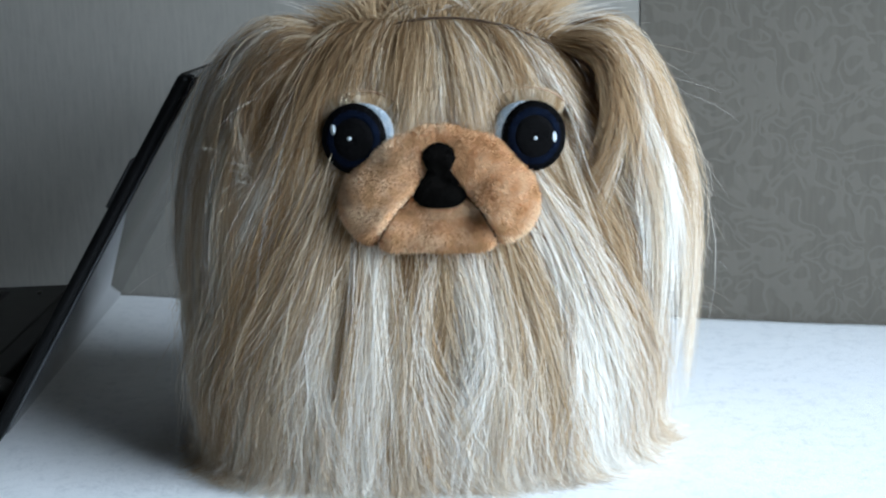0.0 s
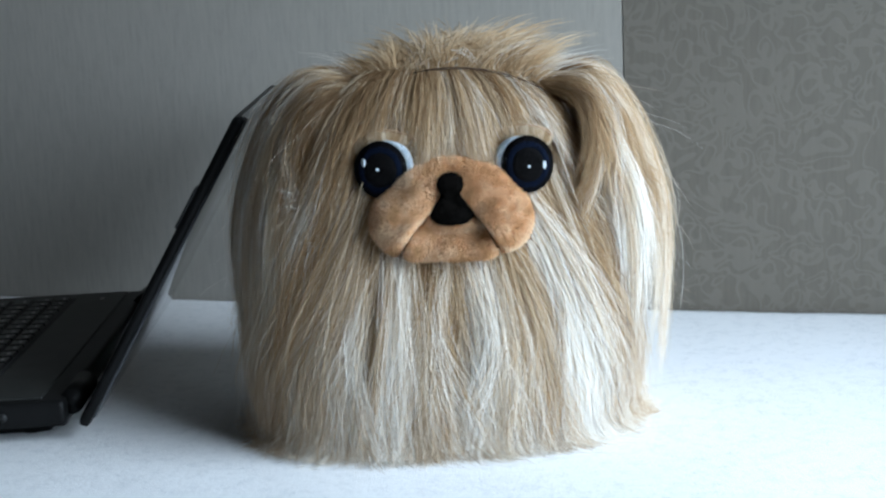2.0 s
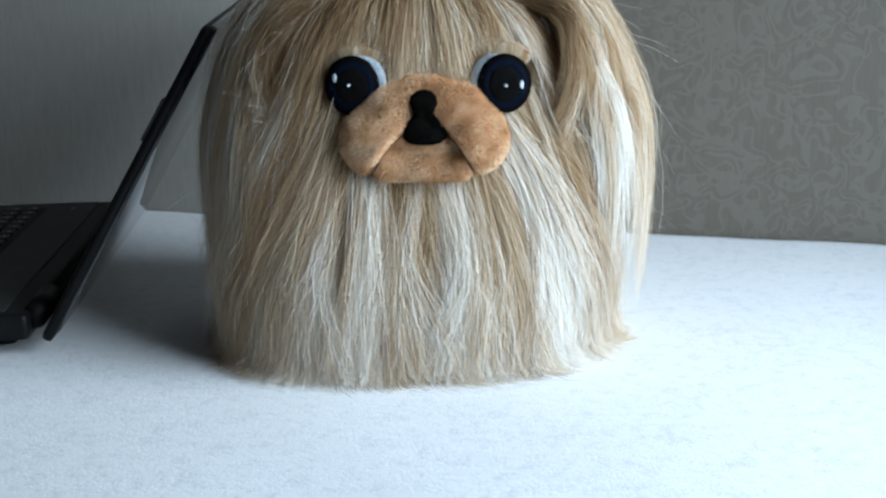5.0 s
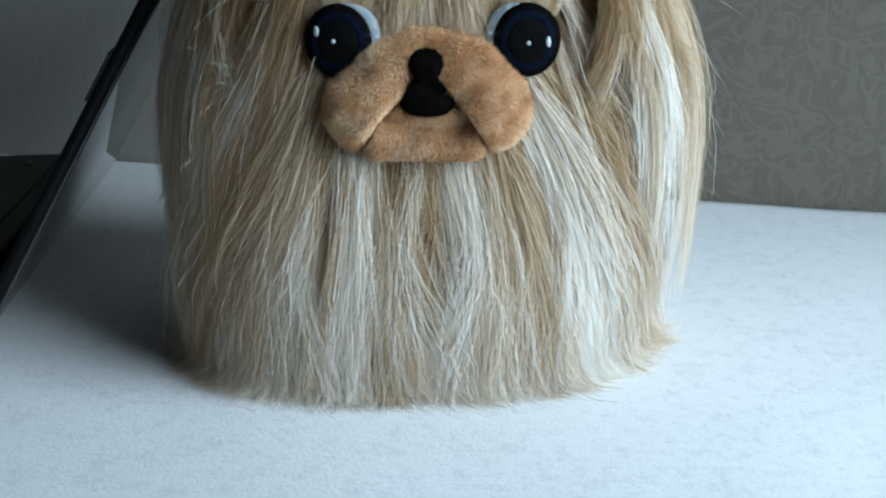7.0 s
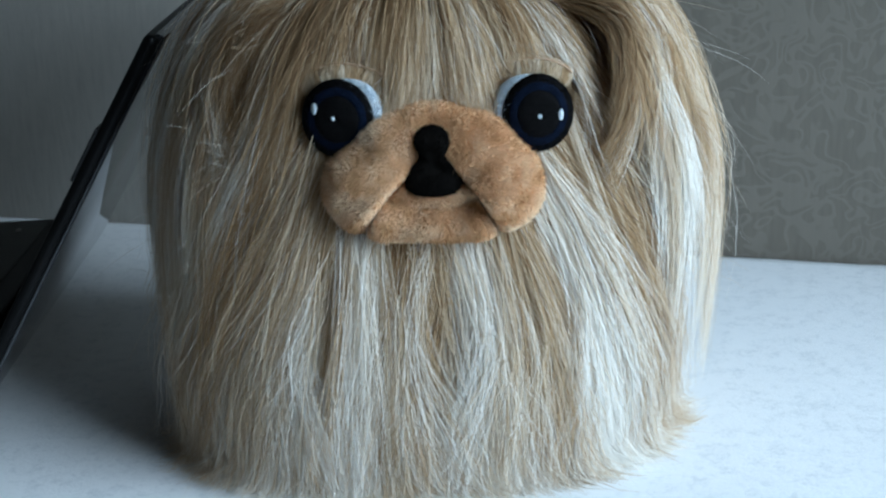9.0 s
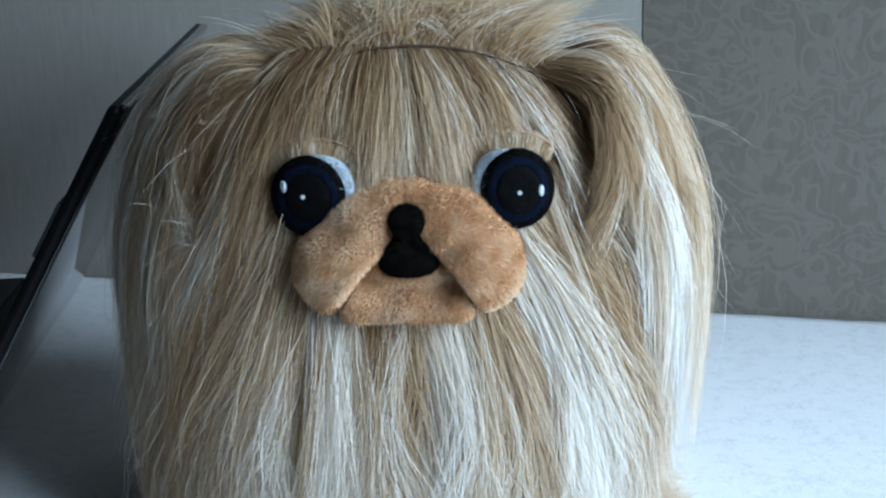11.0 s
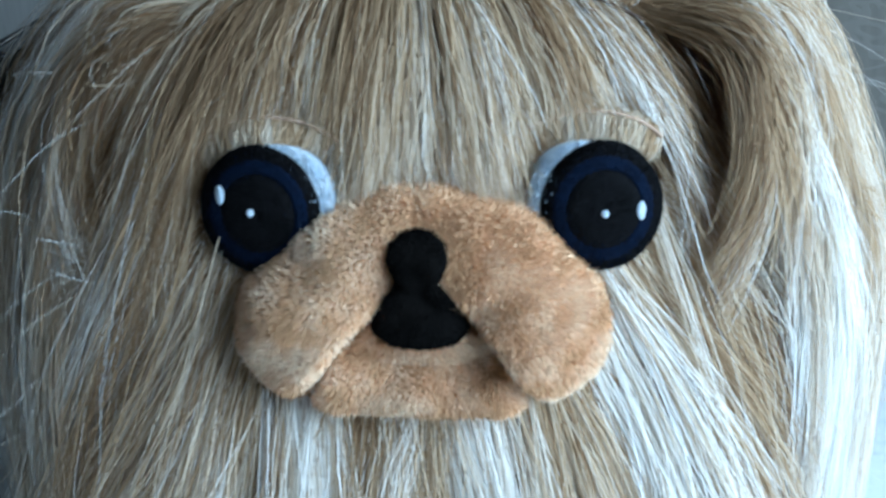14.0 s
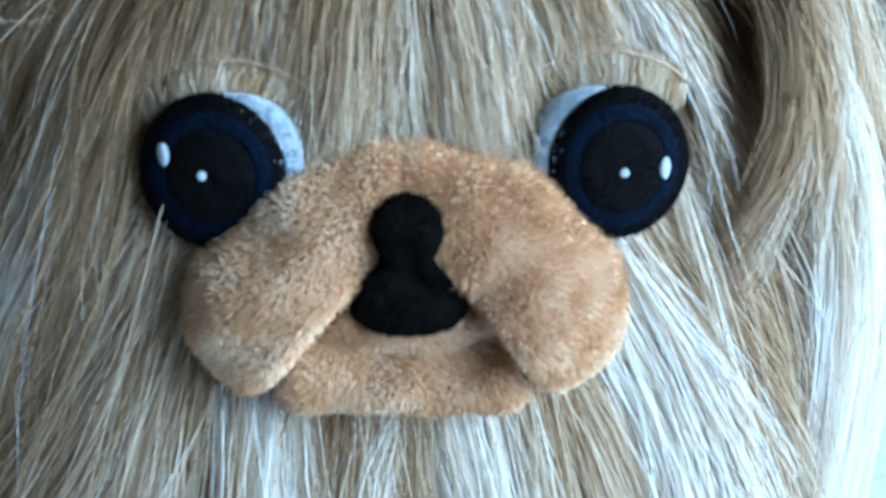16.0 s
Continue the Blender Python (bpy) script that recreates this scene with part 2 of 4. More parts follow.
U0, U1, V0, H = -2.3, 0.98, -3.4, 2.6
slab("floor", U0 - 0.2, V0 - 0.2, -0.1, U1 + 0.2, 0.2, 0.0, FLOORING, "brown wood laminate floor under the table")
slab("ceiling", U0 - 0.2, V0 - 0.2, H, U1 + 0.2, 0.2, H + 0.1, PLASTER, "plain white plaster ceiling of the room")
slab("wall_north", U0 - 0.2, 0.0, 0.0, U1 + 0.2, 0.2, H, PLASTER, "plaster wall behind the table, papered in grey")
slab("wall_south", U0 - 0.2, V0 - 0.2, 0.0, U1 + 0.2, V0, H, PLASTER, "plain pale plaster wall of the room")
slab("wall_west", U0 - 0.2, V0, 0.0, U0, 0.0, H, PLASTER, "plain pale plaster wall of the room")
WV0, WV1, WZ0, WZ1 = -1.10, -0.06, 0.80, 2.15
east = bmesh.new()
for v0, v1, z0, z1 in ((V0, WV0, 0, H), (WV1, 0.0, 0, H), (WV0, WV1, 0, WZ0), (WV0, WV1, WZ1, H)):
    box(U1, v0, z0, U1 + 0.2, v1, z1, bm=east)
ob = part("wall_east", east, PLASTER, None, "plain pale plaster wall with a window opening", smooth=False)
ob.matrix_basis = ROOM
tagged(ob, kind="structure", category="wall")
window = empty("window_1", ROOM, "white framed window that lets daylight in", "window", kind="structure")
frame_bm = bmesh.new()
for v0, v1, z0, z1 in ((WV0, WV0 + 0.06, WZ0, WZ1), (WV1 - 0.06, WV1, WZ0, WZ1), (WV0 + 0.06, WV1 - 0.06, WZ0, WZ0 + 0.06), (WV0 + 0.06, WV1 - 0.06, WZ1 - 0.06, WZ1), (-0.61, -0.55, WZ0 + 0.06, WZ1 - 0.06)):
    box(U1 + 0.06, v0, z0, U1 + 0.12, v1, z1, 0.006, bm=frame_bm)
part("window_frame", frame_bm, PAINT, window)
part("window_sill", box(U1 - 0.12, WV0 - 0.04, WZ0 - 0.03, U1, WV1 + 0.04, WZ0 - 0.002, 0.006), PAINT, window)

# two papers meet in an upright seam behind the table
SEAM_U = 0.186
for name, u0, u1, mat, label in (("wallpaper", U0, SEAM_U - 0.0006, PAPER_PLAIN, "plain light grey woven wallpaper with a faint texture"), ("wallpaper", SEAM_U + 0.0006, U1, PAPER_SCROLL, "grey-brown wallpaper with raised scrolling leaf pattern")):
    slab(name, u0, -0.0025, 0.08, u1, -0.0002, H, mat, label)


# ---- table and cloth ----
table = empty("table", ROOM @ pose(0.05, -0.38, 0), "pale wooden table pushed against the papered wall", "table")
TU, TV0, TV1, TT = 0.78, -0.36, 0.374, TABLE - 0.006
part("tabletop", box(-TU, TV0, TT - 0.028, TU, TV1, TT, 0.003), TIMBER, table)
for u in (-TU + 0.06, TU - 0.06):
    for v in (TV0 + 0.06, TV1 - 0.06):
        part("leg", box(u - 0.025, v - 0.025, 0, u + 0.025, v + 0.025, TT - 0.028, 0.003), TIMBER, table)
for v in (TV0 + 0.06, TV1 - 0.06):
    part("apron", box(-TU + 0.086, v - 0.01, TT - 0.11, TU - 0.086, v + 0.01, TT - 0.0285, 0.002), TIMBER, table)


def tablecloth():
    """Fleece laid over the top, with a soft fall at the front and the ends."""
    us = np.concatenate([[-TU - 0.012] * 2, np.linspace(-TU - 0.006, TU + 0.006, 110), [TU + 0.012] * 2])
    vs = np.concatenate([[TV0 - 0.012] * 2, np.linspace(TV0 - 0.006, TV1 + 0.002, 70)])
    verts, faces = [], []
    for i, u in enumerate(us):
        for j, v in enumerate(vs):
            z = TABLE + 0.0007 * noise.noise(Vector((u * 14, v * 14, 3))) + 0.0005 * noise.noise(Vector((u * 60, v * 60, 8)))
            if i in (1, len(us) - 2) or j == 1:
                z = TABLE - 0.012
            if i in (0, len(us) - 1) or j == 0:
                z = TABLE - 0.17 + 0.01 * math.sin(9 * (u + v))
            verts.append((u, v, z))
    k = len(vs)
    for i in range(len(us) - 1):
        for j in range(k - 1):
            faces.append((i * k + j, (i + 1) * k + j, (i + 1) * k + j + 1, i * k + j + 1))
    ob = mesh_from("tablecloth", verts, faces, FLEECE)
    solid = ob.modifiers.new("thickness", "SOLIDIFY")
    solid.thickness, solid.offset = 0.003, -1
    ob.matrix_basis = ROOM @ pose(0.05, -0.38, 0)
    return tagged(ob, "soft white fleece cloth spread over the table", "tablecloth")


tablecloth()


# ---- laptop ----
# its own axes: x from the hinge to the front of the base, y along the hinge away from the near end
def laptop():
    hinge = Vector((-0.2210, 0.824, TABLE + 0.0085))
    turn = 5.0
    thing = empty("laptop", Matrix.Translation(hinge) @ pose(0, 0, 0, 0, 0, turn), "open black laptop with a glossy lid, standing on the cloth", "laptop")
    W, D, T = 0.346, 0.245, 0.0215
    base = part("base", box(-D, -0.006, 0.003, -0.014, W - 0.004, T, 0.004), SHELL, thing)
    part("deck", box(-D + 0.006, 0.002, T - 0.001, -0.030, W - 0.010, T + 0.0012, 0.001), DECK, base)
    for x in (-D + 0.03, -0.045):
        for y in (0.03, W - 0.03):
            part("rubber_foot", cylinder(0.008, 0.0135, pose(x, y, -0.0030), 20, 0.001), RUBBER, base)
    part("bottom_pan", box(-D + 0.022, 0.020, -0.0080, -0.030, W - 0.026, 0.0045, 0.004), SHELL, base)
    part("port", box(-0.090, -0.0074, 0.009, -0.078, -0.0054, 0.015, 0.0005), STEEL, base, "small metal socket in the side")
    part("socket", cylinder(0.003, 0.003, pose(-0.055, -0.0058, 0.012, 90)), RUBBER, base)
    part("touchpad", box(-D + 0.025, W / 2 - 0.075, T + 0.0012, -D + 0.085, W / 2 + 0.02, T + 0.0018, 0.0003), SHELL, base)
    part("power_light", box(-0.050, W - 0.042, T + 0.0012, -0.047, W - 0.036, T + 0.0020), LEGEND, base, "small pale indicator light")
    part("keyboard_tray", box(-0.193, 0.018, T + 0.0010, -0.073, W - 0.032, T + 0.0017), RUBBER, base)
    # six rows of caps, the first one narrow; wide caps where rows end
    rows = [(-0.0825, 0.012, [1] * 17), (-0.0985, 0.015, [1] * 13 + [1.6] + [1] * 3), (-0.1175, 0.016, [1.5] + [1] * 12 + [1.1] + [1] * 3), (-0.1365, 0.016, [1.8] + [1] * 11 + [1.8] + [1] * 3), (-0.1555, 0.016, [1.3] + [1] * 11 + [2.2] + [1] * 3), (-0.1745, 0.016, [1, 1, 1, 1, 5.6, 1, 1, 1, 1, 1, 1, 1])]
    shapes = {}
    for x, deep, units in rows:
        span = W - 0.032 - 0.018 - 0.006
        step = span / sum(units)
        y = W - 0.035
        for w in units:
            wide = w * step - 0.0028
            key = (round(wide, 5), deep)
            if key not in shapes:
                bm = bmesh.new()
                low = [bm.verts.new(p) for p in ((-deep / 2, -wide / 2, 0), (deep / 2, -wide / 2, 0), (deep / 2, wide / 2, 0), (-deep / 2, wide / 2, 0))]
                top = [bm.verts.new((v.co.x * 0.86, v.co.y * 0.88, 0.0026)) for v in low]
                bm.faces.new(top)
                for a in range(4):
                    bm.faces.new((low[a], low[(a + 1) % 4], top[(a + 1) % 4], top[a]))
                mesh = bpy.data.meshes.new("key")
                bm.to_mesh(mesh)
                bm.free()
                mesh.materials.append(KEYCAP)
                bm = box(deep * 0.04, -0.0016, 0.0026, deep * 0.22, 0.0016, 0.00275)
                mark = bpy.data.meshes.new("legend")
                bm.to_mesh(mark)
                bm.free()
                mark.materials.append(LEGEND)
                shapes[key] = mesh, mark
            cap = new("key", shapes[key][0])
            cap.parent = base
            cap.matrix_basis = pose(x, y - w * step / 2, T + 0.0017)
            if w < 3:
                mark = new("legend", shapes[key][1])
                mark.parent = cap
            y -= w * step
    # hinges
    for y in (0.030, W - 0.030):
        part("hinge", cylinder(0.0085, 0.05, pose(-0.012, y, 0.0165, 90), 20, 0.0015), SHELL, thing)
    # lid: leans away from the keys
    lean = 31.0
    lid = empty_part("lid", thing, pose(0.0015, 0, 0.002, 0, lean, 0))
    L = 0.2335
    part("lid_shell", box(-0.0085, -0.010, -0.001, -0.0008, W, L - 0.001, 0.0038), SHELL, lid)
    part("lid_cover", box(-0.0045, -0.006, 0.006, 0.0006, W - 0.002, L + 0.0004, 0.002), GLOSS, lid, "glossy graphite outer cover that mirrors the cloth")
    part("screen", box(-0.0091, 0.02, 0.028, -0.0081, W - 0.02, L - 0.016), SCREEN, lid, "dark screen panel")
    part("bumper", box(-0.0100, -0.0085, 0.148, -0.0080, 0.006, 0.178, 0.0008), RUBBER, lid)
    return thing


def empty_part(name, parent, m):
    ob = new(name)
    ob.empty_display_size = 0.02
    ob.parent = parent
    ob.matrix_basis = m
    return ob


laptop()


# ---- plush dog ----
XC, YC = 0.019, 0.872
TURN = radians(4.5)
PROFILE_Z = np.array([0.0, 0.05, 0.12, 0.17, 0.20, 0.22, 0.234, 0.242, 0.245])
PROFILE_A = np.array([0.112, 0.116, 0.116, 0.108, 0.098, 0.086, 0.068, 0.040, 0.0])
PROFILE_B = np.array([0.096, 0.100, 0.104, 0.103, 0.098, 0.090, 0.077, 0.048, 0.0])
_z = np.linspace(0, 0.245, 246)
_soft = np.ones(17) / 17


def _smooth(values):
    f = np.interp(_z, PROFILE_Z, values)
    return np.convolve(np.pad(f, 8, mode="edge"), _soft, "valid") * (f > 0)


_A, _B = _smooth(PROFILE_A), _smooth(PROFILE_B)


def skin(theta, z, off=0.0):
    """Points of the body at the turn theta (0: front, to the right) and height z, off metres outside it."""
    zz = np.clip(z, 0, 0.2449)
    a, b = np.interp(zz, _z, _A), np.interp(zz, _z, _B)
    n = 2 / 2.8
    cx, cy = np.sin(theta), np.cos(theta)
    cx, cy = np.sign(cx) * np.abs(cx) ** 1.25, np.sign(cy) * np.abs(cy) ** 1.25
    whole = (np.abs(cx) ** 2 + np.abs(cy) ** 2) ** 0.5
    cx, cy = cx / whole, cy / whole
    px, py = a * np.sign(cx) * np.abs(cx) ** n, -b * np.sign(cy) * np.abs(cy) ** n
    slope = -np.gradient(_B, _z)
    nz = np.clip(np.interp(zz, _z, slope), -0.3, 4.0)
    normal = np.stack([cx, -cy, nz], axis=-1)
    normal /= np.linalg.norm(normal, axis=-1, keepdims=True)
    c, d = math.cos(TURN), math.sin(TURN)
    p = np.stack([XC + px * c - py * d, YC + px * d + py * c, TABLE + z], axis=-1)
    normal = np.stack([normal[..., 0] * c - normal[..., 1] * d, normal[..., 0] * d + normal[..., 1] * c, normal[..., 2]], axis=-1)
    return p + normal * np.asarray(off)[..., None], normal


dog = empty("plush_dog", pose(0, 0, 0), "long-haired beige plush toy dog with an orange-tan muzzle, on the fleece", "plush toy")


def dog_body():
    verts, faces = [], []
    rings, seg = np.concatenate([np.linspace(0.003, 0.2, 24), np.linspace(0.205, 0.2445, 16)]), 72
    th = np.linspace(0, 2 * np.pi, seg, endpoint=False)
    for z in rings:
        verts += list(skin(th, np.full(seg, z), np.full(seg, -0.012 * min(1.0, max(0.0, (0.040 - z) / 0.03))))[0])
    for i in range(len(rings) - 1):
        for j in range(seg):
            faces.append((i * seg + j, i * seg + (j + 1) % seg, (i + 1) * seg + (j + 1) % seg, (i + 1) * seg + j))
    faces.append(tuple(range(seg))[::-1])
    faces.append(tuple((len(rings) - 1) * seg + j for j in range(seg)))
    mesh_from("body", verts, faces, BACKING, dog)


dog_body()

# face: the muzzle is two jowls that meet in a bridge over a chin
FX = 0.031
JOWL = ((0.0045, 0.9000), (0.0575, 0.9000))
CHEEK = ((0.0135, 0.9130), (0.0495, 0.9130))
BRIDGE = ((0.0275, 0.9213), (0.0350, 0.9213))
CORNER = ((0.001, 0.8810), (0.0590, 0.8805))
NOSE_FOOT = ((0.0195, 0.9045), (0.0435, 0.9040))
FACE_Y = 0.770


def capsule(x, z, a, b, ra, rb):
    ax, az = b[0] - a[0], b[1] - a[1]
    s = np.clip(((x - a[0]) * ax + (z - a[1]) * az) / (ax * ax + az * az), 0, 1)
    d = np.hypot(x - a[0] - s * ax, z - a[1] - s * az)
    r = ra + (rb - ra) * s
    return 1 - (d / r) ** 2, r


def crease(x, z):
    """Distance from the two folds that run from the nose to the corners of the mouth."""
    near = np.full(np.shape(x), 1.0)
    for (ax, az), (bx, bz) in zip(CORNER, NOSE_FOOT):
        dx, dz = bx - ax, bz - az
        t = np.clip(((x - ax) * dx + (z - az) * dz) / (dx * dx + dz * dz), 0, 1)
        bow = 0.0012 * np.sin(np.pi * t)
        near = np.minimum(near, np.hypot(x - ax - t * dx + np.sign(dx) * bow, z - az - t * dz - bow))
    return near


def muzzle_height(x, z):
    """How far the muzzle stands out of the face."""
    best = np.full(np.shape(x), -1.0)
    for k in (0, 1):
        q, r = capsule(x, z, JOWL[k], CHEEK[k], 0.0230, 0.0200)
        q2, r2 = capsule(x, z, CHEEK[k], BRIDGE[k], 0.0200, 0.0165)
        h = np.sqrt(np.clip(q, 0, None)) * (0.019 * r / 0.0225 + 0.004)
        h = np.maximum(h, np.sqrt(np.clip(q2, 0, None)) * (0.019 * r2 / 0.0225 + 0.004))
        q = np.maximum(q, q2)
        (cx, cz), (fx, fz) = CORNER[k], NOSE_FOOT[k]
        dx, dz = fx - cx, fz - cz
        side = ((x - cx) * dz - (z - cz) * dx) / math.hypot(dx, dz) * (-1 if k == 0 else 1)
        up = np.clip((z - fz + 0.003) / 0.010, 0, 1)
        cut = np.sqrt(np.clip((side - 0.0001) / 0.0048, 0, 1)) * (1 - up) + up
        best = np.maximum(best, np.where(q > 0, h * cut, -1))
    q, r = capsule(x, z, (0.0105, 0.8865), (0.0500, 0.8865), 0.0115, 0.0115)
    inside = np.where((x > CORNER[0][0] - 0.002) & (x < CORNER[1][0] + 0.002) & (z < 0.905), q, -1)
    best = np.maximum(best, np.where(inside > 0, 0.0172 * np.clip(inside, 0, 1) ** 0.33, -1))
    core = np.clip(1 - ((x - FX) / 0.027) ** 2 - ((z - 0.902) / 0.020) ** 2, 0, 1)
    best = np.maximum(best, np.where(core > 0, 0.0168 * core ** 0.3, -1))
    fold = 0.0011 * np.sin(170 * x + 130 * z + 1.0) * np.sin(190 * z - 90 * x) + 0.0004 * np.sin(410 * z - 330 * x)
    best = best + fold * np.clip(best / 0.008, 0, 1)
    return best - 0.0055 * np.exp(-(crease(x, z) / 0.0011) ** 2) * (best > 0.006)


def muzzle():
    nx, nz = 190, 130
    xs, zs = np.linspace(-0.022, 0.085, nx), np.linspace(0.872, 0.942, nz)
    gx, gz = np.meshgrid(xs, zs, indexing="ij")
    h = muzzle_height(gx, gz)
    verts = np.stack([gx, FACE_Y - np.clip(h, -0.002, None), gz], axis=-1).reshape(-1, 3)
    keep = (h > 0).reshape(-1)
    faces, used = [], {}
    out = []
    for i in range(nx - 1):
        for j in range(nz - 1):
            q = (i * nz + j, (i + 1) * nz + j, (i + 1) * nz + j + 1, i * nz + j + 1)
            if sum(keep[a] for a in q) >= 2:
                face = []
                for a in q:
                    if a not in used:
                        used[a] = len(out)
                        out.append(verts[a])
                    face.append(used[a])
                faces.append(tuple(face))
    ob = mesh_from("muzzle", out, faces, MUZZLE_CLOTH, dog, "short orange-tan plush muzzle")
    solid = ob.modifiers.new("thickness", "SOLIDIFY")
    solid.thickness, solid.offset = 0.006, -1
    # short pile over it
    n = 60000
    x, z = rng.uniform(-0.02, 0.083, n * 2), rng.uniform(0.873, 0.941, n * 2)
    h = muzzle_height(x, z)
    nose_foot = (z > 0.8988) & (z < 0.916) & (np.abs(x - FX - 0.0008) < 0.0122 * (1 - (z - 0.8988) / 0.026))
    ok = (h > 0.0015) & (crease(x, z) > 0.0013) & ~nose_foot & (((x - FX - 0.0008) / 0.0070) ** 2 + ((z - 0.9225) / 0.0068) ** 2 > 1)
    x, z, h = x[ok][:n], z[ok][:n], h[ok][:n]
    e = 0.0006
    gx = np.clip((muzzle_height(x + e, z) - muzzle_height(x - e, z)) / (2 * e), -2.5, 2.5)
    gz = np.clip((muzzle_height(x, z + e) - muzzle_height(x, z - e)) / (2 * e), -2.5, 2.5)
    normal = np.stack([-gx, -np.ones_like(gx), -gz], axis=-1)
    normal /= np.linalg.norm(normal, axis=1, keepdims=True)
    root = np.stack([x, FACE_Y - h, z], axis=-1)
    patch = np.array([0.8 * noise.noise(Vector((a * 60, 9, b * 60))) + 0.8 * noise.noise(Vector((a * 130, 0, b * 130))) + 0.28 * noise.noise(Vector((a * 260, 5, b * 260))) for a, b in zip(x, z)])
    lie = np.stack([0.5 * np.tanh((x - FX) / 0.012) + patch * 0.7, np.zeros_like(x), -0.5 + 0.6 * patch], axis=-1)
    length = rng.uniform(0.0013, 0.0023, len(x))[:, None, None]
    s = np.linspace(0, 1, 3)[None, :, None]
    way = normal[:, None] * (s - 0.25 * s ** 2) + (lie[:, None] + rng.normal(0, 0.24, (len(x), 1, 3))) * 0.60 * s ** 1.5
    pts = root[:, None] + way * length
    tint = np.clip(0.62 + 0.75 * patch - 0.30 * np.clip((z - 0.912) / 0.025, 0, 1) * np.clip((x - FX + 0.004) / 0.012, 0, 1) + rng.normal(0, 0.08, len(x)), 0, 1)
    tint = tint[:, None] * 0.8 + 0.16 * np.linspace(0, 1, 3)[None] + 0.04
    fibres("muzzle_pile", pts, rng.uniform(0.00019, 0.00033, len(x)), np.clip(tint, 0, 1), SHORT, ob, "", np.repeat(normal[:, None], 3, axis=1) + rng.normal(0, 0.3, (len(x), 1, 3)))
    # folds beside the chin: an added dark strip stands in for their shade
    for (ax, az), (bx, bz) in zip(CORNER, NOSE_FOOT):
        bm, rows = bmesh.new(), []
        for u in np.linspace(0.04, 1.0, 18):
            dx, dz = bx - ax, bz - az
            bow = 0.0012 * math.sin(math.pi * u)
            px, pz = ax + u * dx - math.copysign(bow, dx), az + u * dz + bow
            py = FACE_Y - float(muzzle_height(np.array(px), np.array(pz))) - 0.0016
            rows.append([bm.verts.new((px + 0.00065 * math.cos(a), py + 0.0006 * math.sin(a), pz + 0.00065 * math.cos(a))) for a in np.linspace(0, 2 * math.pi, 6, endpoint=False)])
        for r in range(len(rows) - 1):
            for j in range(6):
                bm.faces.new((rows[r][j], rows[r][(j + 1) % 6], rows[r + 1][(j + 1) % 6], rows[r + 1][j]))
        part("mouth_fold_shade", bm, CREASE_SHADE, ob, "dark brown strip painted as the shade in the fold of the mouth")
    return ob


muzzle()


def nose():
    """Black velvet patch: a small bulb over a rounded triangle."""
    outline = [(0, 0.0255), (0.0042, 0.0248), (0.0070, 0.0222), (0.0078, 0.0185), (0.0064, 0.0150), (0.0053, 0.0132), (0.0062, 0.0112), (0.0088, 0.0080), (0.0115, 0.0040), (0.0128, 0.0008), (0.0122, -0.0022), (0.0090, -0.0046), (0.0045, -0.0056), (0, -0.0058)]
    loop = outline + [(-x, z) for x, z in outline[-2:0:-1]]
    cx, cz = FX + 0.0008, 0.9040
    rings, verts, faces = [1.0, 0.97, 0.9, 0.75, 0.55, 0.3], [], []
    k = len(loop)
    for r, s in enumerate(rings):
        for x, z in loop:
            px, pz = cx + x * s, cz + 0.009 + (z - 0.009) * s
            h = max(float(muzzle_height(np.array(px), np.array(pz))), 0.0150)
            verts.append((px, FACE_Y - h - (0.0 if r == 0 else 0.0022 + 0.0028 * (1 - s ** 3)), pz))
    for r in range(len(rings) - 1):
        for j in range(k):
            faces.append((r * k + j, r * k + (j + 1) % k, (r + 1) * k + (j + 1) % k, (r + 1) * k + j))
    faces.append(tuple((len(rings) - 1) * k + j for j in range(k)))
    ob = mesh_from("nose", verts, faces, BLACK_VELVET, dog, "flat black velvet nose")
    v = np.array(verts)
    n = 5000
    r = rng.uniform(0, 1, n) ** 1.8 * (len(rings) - 1.001)
    a = rng.uniform(0, k, n)
    r0, a0 = r.astype(int), a.astype(int) % k
    f, g = (r - r0)[:, None], (a - a.astype(int))[:, None]
    root = (v[r0 * k + a0] * (1 - g) + v[r0 * k + (a0 + 1) % k] * g) * (1 - f) + (v[(r0 + 1) * k + a0] * (1 - g) + v[(r0 + 1) * k + (a0 + 1) % k] * g) * f
    up = (root - np.array([cx, 0, cz + 0.009])) * np.array([60, 0, 60]) + np.array([0, -1.0, -0.2]) + rng.normal(0, 0.35, (n, 3))
    up /= np.linalg.norm(up, axis=1, keepdims=True)
    q = np.linspace(0, 1, 3)[None, :, None]
    fibres("nose_pile", root[:, None] + up[:, None] * rng.uniform(0.0005, 0.0011, (n, 1, 1)) * q, np.full(n, 0.00022), np.full(n, 0.5), BLACK_VELVET, ob, "", np.broadcast_to(np.array([0.3, 0.2, 1.0]), (n, 3, 3)))


nose()

EYES = ((-0.0083, 0.7650, 0.9320, -5, 1), (0.0769, 0.7712, 0.9307, 8, -1))


